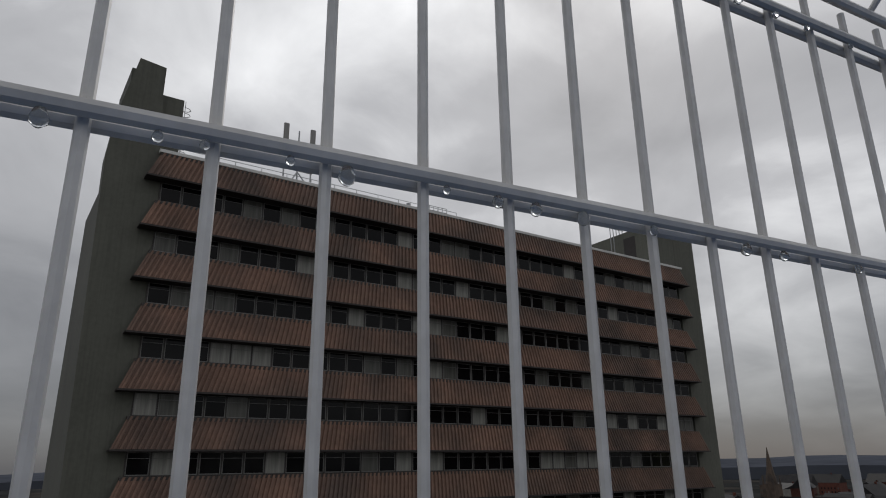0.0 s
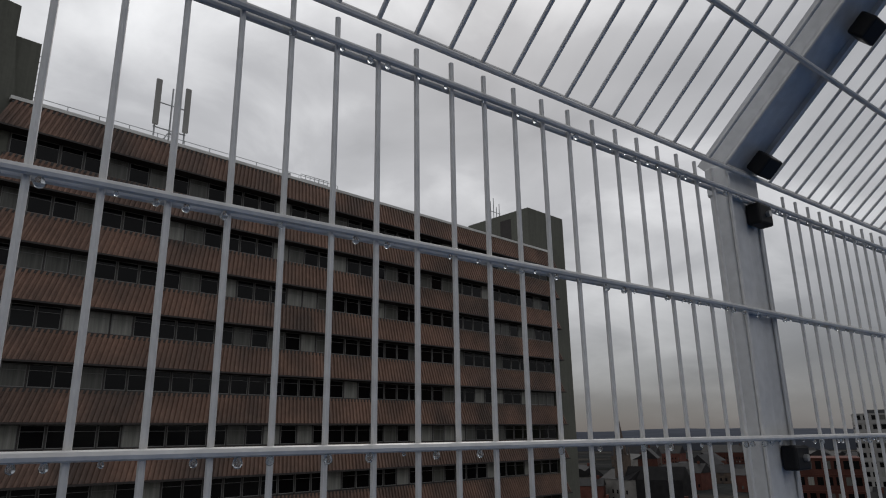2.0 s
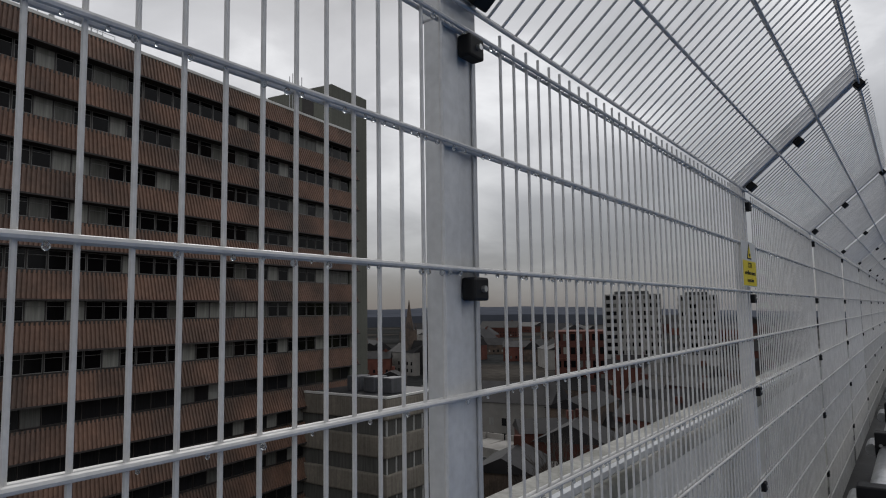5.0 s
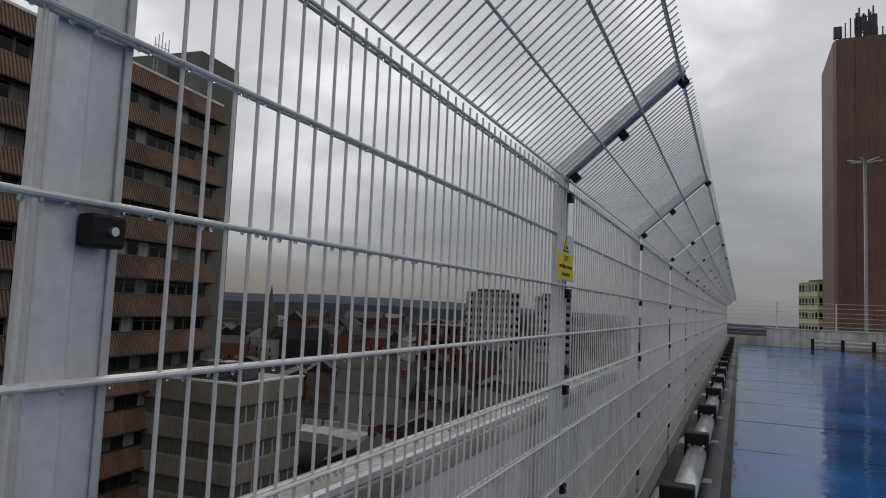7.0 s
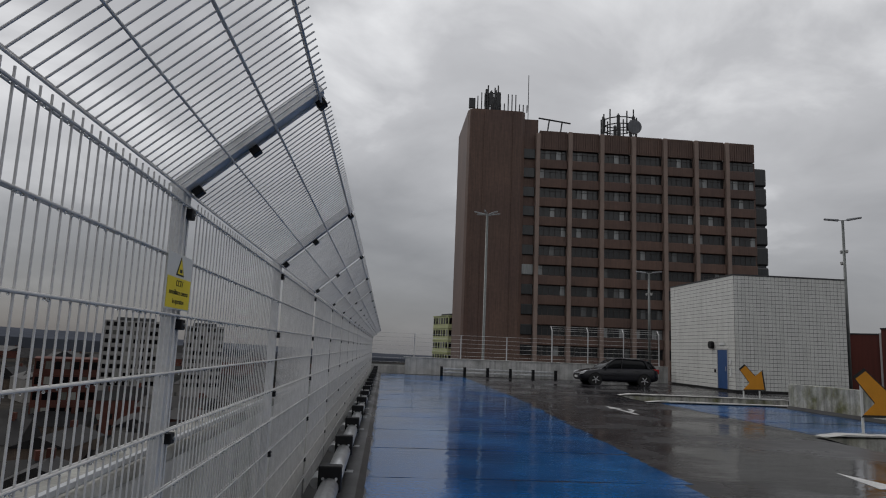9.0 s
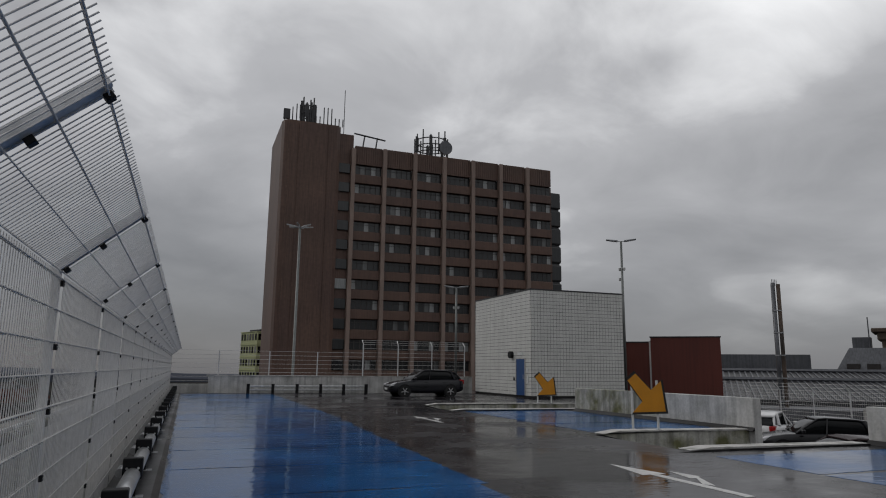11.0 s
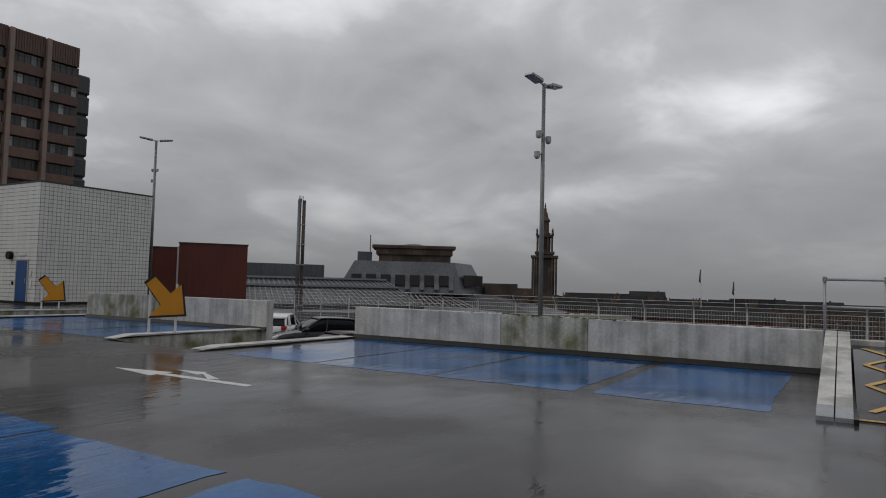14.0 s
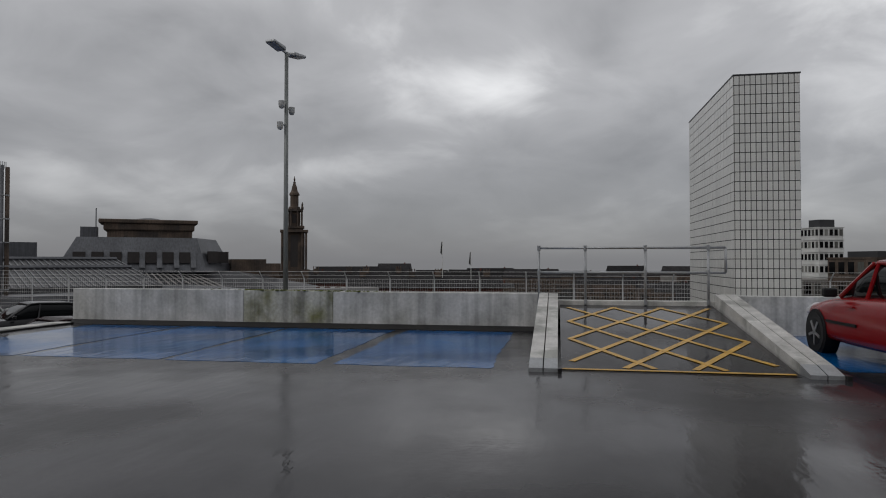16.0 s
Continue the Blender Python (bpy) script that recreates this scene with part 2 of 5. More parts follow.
M["yellow"] = material("amber_sign_face", (0.62, 0.26, 0.012), rough=0.4, vary=0.08, scale=3)
M["sign_yellow"] = material("yellow_notice_face", (0.75, 0.6, 0.03), rough=0.35, vary=0.05)
M["sign_white"] = material("white_notice_face", (0.62, 0.63, 0.62), rough=0.35, vary=0.06)
M["ink"] = material("black_print", (0.015, 0.015, 0.015), rough=0.5, vary=0.05)
M["door_blue"] = material("blue_door_paint", (0.012, 0.06, 0.19), rough=0.35, vary=0.1, scale=2)
M["car_dark"] = material("dark_grey_car_paint", (0.007, 0.007, 0.011), rough=0.25, vary=0.05, coat=0.25, spec=0.3)
M["car_red"] = material("red_car_paint", (0.23, 0.006, 0.008), rough=0.25, vary=0.05, coat=0.25, spec=0.3)
M["car_white"] = material("white_car_paint", (0.6, 0.6, 0.6), rough=0.25, vary=0.04, coat=0.25, spec=0.3)
M["car_black"] = material("black_car_paint", (0.008, 0.008, 0.01), rough=0.22, vary=0.05, coat=0.25, spec=0.3)
M["car_maroon"] = material("dark_maroon_car_paint", (0.02, 0.008, 0.009), rough=0.25, vary=0.05, coat=0.25, spec=0.3)
M["car_glass"] = material("car_window_glass", (0.006, 0.007, 0.008), rough=0.04, vary=0.02, spec=0.22)
M["tyre"] = material("tyre_rubber", (0.012, 0.012, 0.012), rough=0.8, vary=0.1)
M["alloy"] = material("alloy_rim", (0.5, 0.5, 0.51), rough=0.3, metal=0.8, vary=0.05)
M["lens_red"] = material("red_tail_lens", (0.35, 0.01, 0.01), rough=0.15, vary=0.02)
M["lens_clear"] = material("clear_headlamp", (0.6, 0.6, 0.62), rough=0.1, vary=0.02)
M["bark"] = material("wet_bark", (0.035, 0.028, 0.022), rough=0.9, vary=0.3, scale=4)


# ---- building tools ----
def thing(name, label, category, at=(0, 0, 0), group="", turn=0.0):
    ob = new(name)
    ob.empty_display_size = 0.2
    ob.matrix_basis = pose(*at, 0, 0, turn)
    return tagged(ob, label, category, group)


def part(name, bm, mat, parent, label="", local=False, smooth=False):
    """Links a bmesh as one mesh under a thing or part. Its points are world places, or the thing's own where local."""
    me = bpy.data.meshes.new(name)
    bmesh.ops.recalc_face_normals(bm, faces=bm.faces)
    bm.to_mesh(me)
    bm.free()
    me.materials.append(mat)
    if smooth:
        me.polygons.foreach_set("use_smooth", [True] * len(me.polygons))
    ob = new(name, me)
    if parent is not None:
        ob.parent = parent
        if not local and parent.type == "EMPTY":
            ob.matrix_parent_inverse = parent.matrix_basis.inverted()
    if label:
        ob["label"] = label
    return ob


def structure(name, bm, mat, label, category):
    return tagged(part(name, bm, mat, None), label, category, kind="structure")


def piece(name, me, parent, m):
    """An object of its own on shared mesh data, at m in its parent's space."""
    ob = new(name, me)
    ob.parent = parent
    if parent.type == "EMPTY":
        ob.matrix_parent_inverse = parent.matrix_basis.inverted()
    ob.matrix_basis = m
    return ob


def mesh_of(name, bm, mat):
    me = bpy.data.meshes.new(name)
    bmesh.ops.recalc_face_normals(bm, faces=bm.faces)
    bm.to_mesh(me)
    bm.free()
    me.materials.append(mat)
    return me


def box(bm, x0, x1, y0, y1, z0, z1, m=None, bevel=0.0):
    vs = [bm.verts.new((x, y, z)) for x in (x0, x1) for y in (y0, y1) for z in (z0, z1)]
    if m is not None:
        for v in vs:
            v.co = m @ v.co
    fs = [bm.faces.new([vs[i] for i in q]) for q in ((0, 1, 3, 2), (4, 6, 7, 5), (0, 4, 5, 1), (2, 3, 7, 6), (0, 2, 6, 4), (1, 5, 7, 3))]
    if bevel:
        bmesh.ops.recalc_face_normals(bm, faces=fs)
        es = list({e for f in fs for e in f.edges})
        bmesh.ops.bevel(bm, geom=es, offset=bevel, segments=2, affect="EDGES", profile=0.5)
    return vs


def tube(bm, a, b, r, n=8, r2=None, caps=True):
    a, b = Vector(a), Vector(b)
    d = (b - a).normalized()
    u = d.orthogonal().normalized()
    v = d.cross(u)
    rings = []
    for p, rr in ((a, r), (b, r if r2 is None else r2)):
        rings.append([bm.verts.new(p + (u * math.cos(2 * math.pi * i / n) + v * math.sin(2 * math.pi * i / n)) * rr) for i in range(n)])
    for i in range(n):
        j = (i + 1) % n
        bm.faces.new((rings[0][i], rings[0][j], rings[1][j], rings[1][i]))
    if caps:
        bm.faces.new(rings[0][::-1])
        bm.faces.new(rings[1])


def prism(bm, pts, d, m=None):
    """A flat outline (list of 3D points) thickened by the vector d."""
    d = Vector(d)
    a = [bm.verts.new(p) for p in pts]
    b = [bm.verts.new(Vector(p) + d) for p in pts]
    if m is not None:
        for v in a + b:
            v.co = m @ v.co
    bm.faces.new(a)
    bm.faces.new(b[::-1])
    for i in range(len(pts)):
        j = (i + 1) % len(pts)
        bm.faces.new((a[i], b[i], b[j], a[j]))


def lathe(bm, at, prof, n=12):
    """prof: list of (radius, height) turned round the upright through at."""
    at = Vector(at)
    rings = [[bm.verts.new(at + Vector((r * math.cos(2 * math.pi * i / n), r * math.sin(2 * math.pi * i / n), z))) for i in range(n)] for r, z in prof]
    for p, q in zip(rings, rings[1:]):
        for i in range(n):
            j = (i + 1) % n
            bm.faces.new((p[i], p[j], q[j], q[i]))
    bm.faces.new(rings[0][::-1])
    bm.faces.new(rings[-1])


B = bmesh.new

# ---- the deck ----
END = 41.0
bm = B()
for x0, x1, y0, y1 in ((-0.5, 10.0, -14, END + 3), (10.0, 15.0, -14, 11.5), (10.0, 15.0, 14.5, 24.0), (10.0, 15.0, 27.2, END + 3), (15.0, 27.5, 27.2, END + 5)):
    box(bm, x0, x1, y0, y1, -0.35, 0)
structure("floor", bm, M["asphalt"], "wet grey coated rooftop parking deck", "floor")
bm = B()
box(bm, 15.0, 34, -14, 54, -1.7, -1.4)
structure("floor_lower", bm, M["asphalt"], "wet grey lower half-level parking deck", "floor")
for y, deep in ((11.5, 3.0), (24.0, 3.2)):
    bm = B()
    prism(bm, [(10.0, y, 0), (16.5, y, -1.39), (16.5, y, -1.7), (10.0, y, -0.3)], (0, deep, 0))
    structure("ramp_down", bm, M["asphalt"], "wet grey ramp sloping down to the lower deck", "ramp")


paint_rng = random.Random(21)


def paint(name, rects, mat, label, z=0.004):
    bm = B()
    for x0, x1, y0, y1 in rects:
        # worn, uneven outline
        pts = []
        for (ax, ay), (bx, by) in zip(((x0, y0), (x1, y0), (x1, y1), (x0, y1)), ((x1, y0), (x1, y1), (x0, y1), (x0, y0))):
            k = max(2, int(math.hypot(bx - ax, by - ay) / 0.16))
            for q in range(k):
                f = q / k
                d = paint_rng.uniform(-0.022, 0.022) + 0.02 * math.sin(9 * f + ax + ay)
                flat = ay == by
                pts.append((ax + (bx - ax) * f + (0 if flat else d), ay + (by - ay) * f + (d if flat else 0), z - 0.003))
        prism(bm, pts, (0, 0, 0.003))
    return structure(name, bm, mat, label, "floor marking")


bays = []
y = -7.9
while y < END - 2:
    bays.append((0.62, 4.42 + 0.05 * max(0.0, min(y, 22.0) - 3.6), y + 0.11, min(y + 2.4 - 0.11, END - 0.4)))
    y += 2.4
for x0, x1, y0, y1 in bays:
    paint("bay_paint", [(x0, x1, y0 - 0.085, y1 + 0.085 if abs(y1 - 4.4) > 0.6 else y1 - 0.1)], M["blue"], "wet blue painted parking bay along the mesh fence")
for y0, y1 in ((0.98, 3.16), (3.42, 5.7), (5.82, 8.1), (8.22, 10.38)):
    paint("bay_paint", [(9.9, 14.5, y0, y1)], M["blue"], "wet blue painted parking bay beside the low wall")
for y0, y1 in ((15.1, 17.6), (17.72, 20.2), (20.32, 23.5)):
    paint("bay_paint", [(10.4, 14.5, y0, y1)], M["blue"], "wet blue painted parking bay between the ramps")
paint("bay_paint", [(10.4, 15.5, -8.5, -3.6)], M["blue"], "wet blue painted parking bay under the red car")


def floor_arrow(at, s):
    t = thing("lane_arrow", "worn white lane arrow painted on the wet deck", "floor marking", (*at, 0.004), "lane arrows")
    bm = B()
    y0 = at[1]
    x0 = at[0]
    pts = [(0.07, -1.45), (0.07, 0.35), (0.2, 0.35), (0.0, 1.45), (-0.2, 0.35), (-0.07, 0.35), (-0.07, -1.45)]
    prism(bm, [(x0 + p * s, y0 + q * s, 0.001) for p, q in pts], (0, 0, 0.004))
    part("shaft", bm, M["white_line"], t)
    bm = B()
    pts = [(0.075, -0.55), (0.36, -0.1), (0.26, -0.1), (0.42, 0.55), (0.52, 0.0), (0.46, -0.02), (0.15, -0.7)]
    prism(bm, [(x0 + p * s, y0 + q * s, 0.001) for p, q in pts], (0, 0, 0.004))
    part("side_head", bm, M["white_line"], t)
    return t


floor_arrow((7.42, 8.56), 1.03)
floor_arrow((7.75, 20.1), 0.92)

# upstand and tar strip at the foot of the fence
bm = B()
prism(bm, [(-0.12, -14, -0.02), (0.5, -14, -0.02), (0.6, -14, 0.006), (0.52, -14, 0.05), (-0.12, -14, 0.07)], (0, END + 14, 0))
structure("kerb_upstand", bm, M["tar"], "dark wet tar upstand below the mesh fence", "kerb")
bm = B()
box(bm, -0.3, -0.12, -14, END + 1.2, -3.0, 1.07, bevel=0.012)
structure("wall_parapet", bm, M["parapet"], "stained pale concrete parapet behind the mesh fence", "wall")

bm = B()
box(bm, -0.32, -0.105, -14, END + 1.2, 1.071, 1.125, bevel=0.012)
structure("coping_parapet", bm, M["cap_concrete"], "weathered grey concrete coping on the parapet", "trim")

# thin pale tube added to give the bright line along the wet coping edge
bm = B()
tube(bm, (-0.118, -14, 1.148), (-0.118, END + 1.2, 1.148), 0.014, 6)
structure("trim_flashing", bm, M["tube"], "thin bright wet metal tube along the coping edge", "trim")

# ---- low walls of the centre ----
WX0, WX1 = 14.75, 15.0


def wall_run(name, sections, label):
    for y0, y1, h, mat in sections:
        bm = B()
        box(bm, WX0, WX1, y0, y1 - 0.006, -1.4, h, bevel=0.015)
        structure(name, bm, M[mat], label if mat != "moss" else "pale concrete low wall with green moss stains", "wall")
    bm = B()
    y0, y1 = sections[0][0], sections[-1][1]
    prism(bm, [(WX0 - 0.1, y0, 0.004), (WX0 - 0.001, y0, 0.004), (WX0 - 0.001, y0, 0.1)], (0, y1 - y0, 0))
    structure("fillet", bm, M["tar"], "black tar fillet along the foot of the wall", "trim")


wall_run("wall_centre", ((0.3, 4.85, 0.775, "concrete"), (4.85, 6.9, 0.79, "moss"), (6.9, 11.1, 0.805, "concrete")), "pale stained concrete low wall")
bm = B()
moss_rng = random.Random(8)
for k in range(260):
    y = moss_rng.gauss(5.7, 0.9)
    if not 3.6 < y < 8.2:
        continue
    r = moss_rng.uniform(0.012, 0.045)
    x = moss_rng.uniform(WX0 + 0.0, WX1 - 0.03)
    lathe(bm, (x, y, 0.775 + 0.0075 * (y - 4.0) - 0.004), [(r, 0), (r * 0.9, r * 0.25), (r * 0.5, r * 0.45), (r * 0.1, r * 0.5)], 6)
structure("trim_moss", bm, M["moss_clump"], "low green moss cushions along the wall top", "moss")
wall_run("wall_far", ((14.25, 18.2, 0.85, "concrete"), (18.2, 23.0, 0.85, "moss")), "pale stained concrete low wall between the ramps")


def ramp_kerb(y, wide, name_label, deep, x1=14.75):
    """An upstand beside a down ramp: its top stays level while the ramp falls away."""
    x0 = 10.45 if deep else 10.2
    h0, h1 = (0.05, 0.02) if deep else (0.025, 0.0)
    bm = B()
    prism(bm, [(x0 - 0.2, y, 0.0), (x0 + 0.2, y, h0), (x1, y, h1), (x1, y, -1.0 if deep else -0.2), (x0 + 0.3, y, -0.12)], (0, wide, 0))
    k = structure("kerb", bm, M["moss" if deep else "concrete"], name_label, "kerb")
    bm = B()
    prism(bm, [(x0, y - 0.03, h0), (x1, y - 0.03, h1 + 0.002), (x1, y - 0.03, h1 + 0.035), (x0 + 0.3, y - 0.03, h0 + 0.04), (x0 - 0.2, y - 0.03, 0.02)], (0, wide + 0.06, 0))
    part("coping", bm, M["kerb"], k)
    bm = B()
    prism(bm, [(x0 - 0.5, y - 0.14, 0.003), (x0 - 0.1, y - 0.14, 0.035), (x1 - 0.05, y - 0.14, 0.035), (x1 - 0.05, y - 0.14, 0.003)], (0, 0.105, 0))
    if not deep:
        part("tar_fillet", bm, M["tar"], k)
    else:
        bm.free()


ramp_kerb(11.15, 0.34, "pale concrete kerb beside the down ramp", False)
ramp_kerb(14.45, 0.36, "stained concrete upstand beside the down ramp", True)
ramp_kerb(23.65, 0.34, "pale concrete kerb beside the far down ramp", False, 16.9)
ramp_kerb(27.15, 0.36, "stained concrete upstand beside the far down ramp", True, 17.3)

# ---- the hatched up-ramp ----
RX0, RX1, RY0, RY1, RH = 9.85, 14.7, -2.85, 0.06, 0.55
bm = B()
prism(bm, [(RX0, RY0, 0.002), (RX1, RY0, 0.002), (RX1, RY0, RH), ], (0, RY1 - RY0, 0))
structure("ramp_up", bm, M["asphalt"], "dark wet ramp with yellow cross-hatching", "ramp")
SL = RH / (RX1 - RX0)


def ramp_pt(u, v):
    x = RX0 + (RX1 - RX0) * u
    return Vector((x, RY1 + (RY0 - RY1) * v, (x - RX0) * SL + 0.006))


def stripe(bm, a, b, w=0.048):
    a, b = ramp_pt(*a), ramp_pt(*b)
    s = (b - a).cross(Vector((0, 0, 1))).normalized() * w
    prism(bm, [a - s, b - s, b + s, a + s], (0, 0, 0.003))


hatch = thing("hatching", "worn yellow cross-hatched lines painted on the ramp", "floor marking", (RX0, -1.4, 0.01))
LINES = [((0.02, 0.0), (0.02, 0.985))]
for i in range(-4, 6):
    for sg in (-1, 1):
        u0 = 0.1 + 0.28 * i
        # clip each diagonal to the ramp
        va, vb = 0.05, 0.95
        lo, hi = 0.04, 0.95
        slope = sg * 0.84 / 0.9
        if sg > 0:
            va, vb = max(va, 0.05 + (lo - u0) / slope), min(vb, 0.05 + (hi - u0) / slope)
        else:
            va, vb = max(va, 0.05 + (hi - u0) / slope), min(vb, 0.05 + (lo - u0) / slope)
        if vb - va > 0.12:
            LINES.append(((u0 + slope * (va - 0.05), va), (u0 + slope * (vb - 0.05), vb)))
for a, b in LINES:
    bm = B()
    stripe(bm, a, b)
    part("stripe", bm, M["yellow_line"], hatch)


def ramp_cheek(y0, y1, label):
    c = thing("ramp_kerb", label, "kerb", (RX0, y0, 0), "ramp kerbs")
    for n, (a, b, h0, h1) in enumerate(((RX0 + 0.25, RX1 + 0.02, 0.13, 0.78), (RX0 - 0.12, RX0 + 0.245, 0.05, 0.13))):
        for q in range(2):
            ya, yb = (y0, (y0 + y1) / 2 - 0.008) if q == 0 else ((y0 + y1) / 2 + 0.008, y1)
            bm = B()
            prism(bm, [(a, ya, 0.0), (b, ya, 0.0), (b, ya, h1), (a, ya, h0)], (0, yb - ya, 0))
            part("coping_slab" if n == 0 else "end_slab", bm, M["kerb" if n == 0 else "steel"], c)
    bm = B()
    box(bm, RX0 - 0.2, RX1, y0 - 0.05, y0 - 0.002, 0.003, 0.06)
    part("tar_edge", bm, M["tar"], c)


ramp_cheek(0.1, 0.47, "pale sloping concrete kerb of the hatched ramp")
ramp_cheek(-3.28, -2.9, "pale sloping concrete kerb of the ramp beside the red car")
bm = B()
box(bm, 14.75, 15.0, -3.3, 0.295, -1.4, 0.64, bevel=0.012)
structure("wall_ramp_end", bm, M["kerb"], "pale concrete upstand closing the ramp", "wall")
bm = B()
box(bm, 14.75, 15.0, -14, -3.305, -1.4, 0.75, bevel=0.012)
structure("wall_near", bm, M["concrete"], "grey concrete low wall behind the red car", "wall")


def guard_rail():
    t = thing("guard_rail", "grey galvanised tubular guard rail above the ramp", "railing", (14.7, -1.4, 0.6))
    x = 14.72
    for y, zt in ((0.48, 1.69), (-0.44, 1.69), (-1.6, 1.69), (-2.78, 1.69)):
        bm = B()
        tube(bm, (x, y, 0.5), (x, y, zt), 0.024, 10)
        p = part("post", bm, M["steel"], t, smooth=True)
        for z in (0.62, 1.2, 1.69):
            bm = B()
            tube(bm, (x, y, z - 0.05), (x, y, z + 0.05), 0.034, 10)
            part("fitting", bm, M["steel"], p)
    for z, y1 in ((1.69, -3.1), (1.2, -3.1)):
        bm = B()
        tube(bm, (x, 0.48, z), (x, y1, z), 0.024, 10)
        part("rail", bm, M["steel"], t, smooth=True)
    bm = B()
    tube(bm, (x, -3.1, 1.2), (x, -3.1, 1.69), 0.024, 10)
    part("end_return", bm, M["steel"], t, smooth=True)


guard_rail()

# ---- the mesh fence ----
PITCH, Y0 = 2.26, 0.672
ROWS_Z = [2.05 - 0.2 * j for j in range(11)]
CR, SR = math.cos(radians(41)), math.sin(radians(41))


def crank(s, off=0.0):
    """A place on the cranked top, s along it from its foot, off out of its face."""
    return (-0.003 + s * CR - off * SR, 2.1 + s * SR + off * CR)


def wire_mesh(name, a, b, r, n):
    bm = B()
    tube(bm, a, b, r, n)
    return mesh_of(name, bm, M["galv"])


ME_V = wire_mesh("upright_wire", (0, 0, 0.03), (0, 0, 2.082), 0.003, 8)
c0, c1 = crank(-0.004), crank(0.64)
ME_C = wire_mesh("crank_wire", (c0[0], 0, c0[1]), (c1[0], 0, c1[1]), 0.003, 8)
rng = random.Random(4)


def fence_panel(i):
    ya, yb = Y0 + PITCH * i, Y0 + PITCH * (i + 1)
    k0, k1 = math.ceil((ya + 0.055) / 0.05), math.floor((yb - 0.06) / 0.05)
    t = thing("mesh_fence", "pale galvanised welded wire mesh panel with cranked top" if i > 0 else "wet galvanised welded wire mesh panel hung with raindrops", "fence", (0, (ya + yb) / 2, 0), "mesh fence sections")
    near = i in (-1, 0)
    ph = 0.039 if i >= 0 else 0.0
    if near:
        for k in range(k0, k1 + 1):
            piece("upright_wire", ME_V, t, Matrix.Translation((0, 0.05 * k + ph, 0)))
            piece("crank_wire", ME_C, t, Matrix.Translation((0, 0.05 * k, 0)))
    else:
        n = 6 if i < 4 else 4
        bm = B()
        for k in range(k0, k1 + 1):
            tube(bm, (0, 0.05 * k + ph, 0.03), (0, 0.05 * k + ph, 2.082), 0.003, n, caps=False)
        tagged(part("upright_wire_rest", bm, M["galv"], t), kind="stuff")
        bm = B()
        for k in range(k0, k1 + 1):
            tube(bm, (c0[0], 0.05 * k, c0[1]), (c1[0], 0.05 * k, c1[1]), 0.003, n, caps=False)
        tagged(part("crank_wire_rest", bm, M["galv"], t), kind="stuff")
    for z in ROWS_Z:
        for x in (0.0068, -0.0068):
            bm = B()
            tube(bm, (x, ya + 0.02, z), (x, yb + 0.02, z), 0.004, 8 if near else 5)
            part("cross_wire", bm, M["galv"], t)
    for s in (0.0, 0.2, 0.4, 0.6):
        for o in (0.0068, -0.0068):
            bm = B()
            p = crank(s, o)
            tube(bm, (p[0], ya + 0.02, p[1]), (p[0], yb + 0.02, p[1]), 0.004, 8 if near else 5)
            part("cross_wire", bm, M["galv"], t)
    if -2 <= i <= 1:
        bm = B()
        for z in ROWS_Z[:6] if i > -2 else ROWS_Z[:4]:
            y = ya + 0.04
            while y < yb:
                r = rng.uniform(0.0018, 0.0044)
                if rng.random() < (0.75 if z > 1.6 else 0.5):
                    lathe(bm, (0.0068, y, z - 0.0035 - r * 2.2), [(r * 0.3, 0), (r * 0.85, r * 0.45), (r, r), (r * 0.75, r * 1.7), (r * 0.35, r * 2.4)], 7)
                y += rng.uniform(0.012, 0.045)
        tagged(part("water_bead", bm, M["water"], t, "clear raindrops hanging from the wires", smooth=True), kind="stuff")


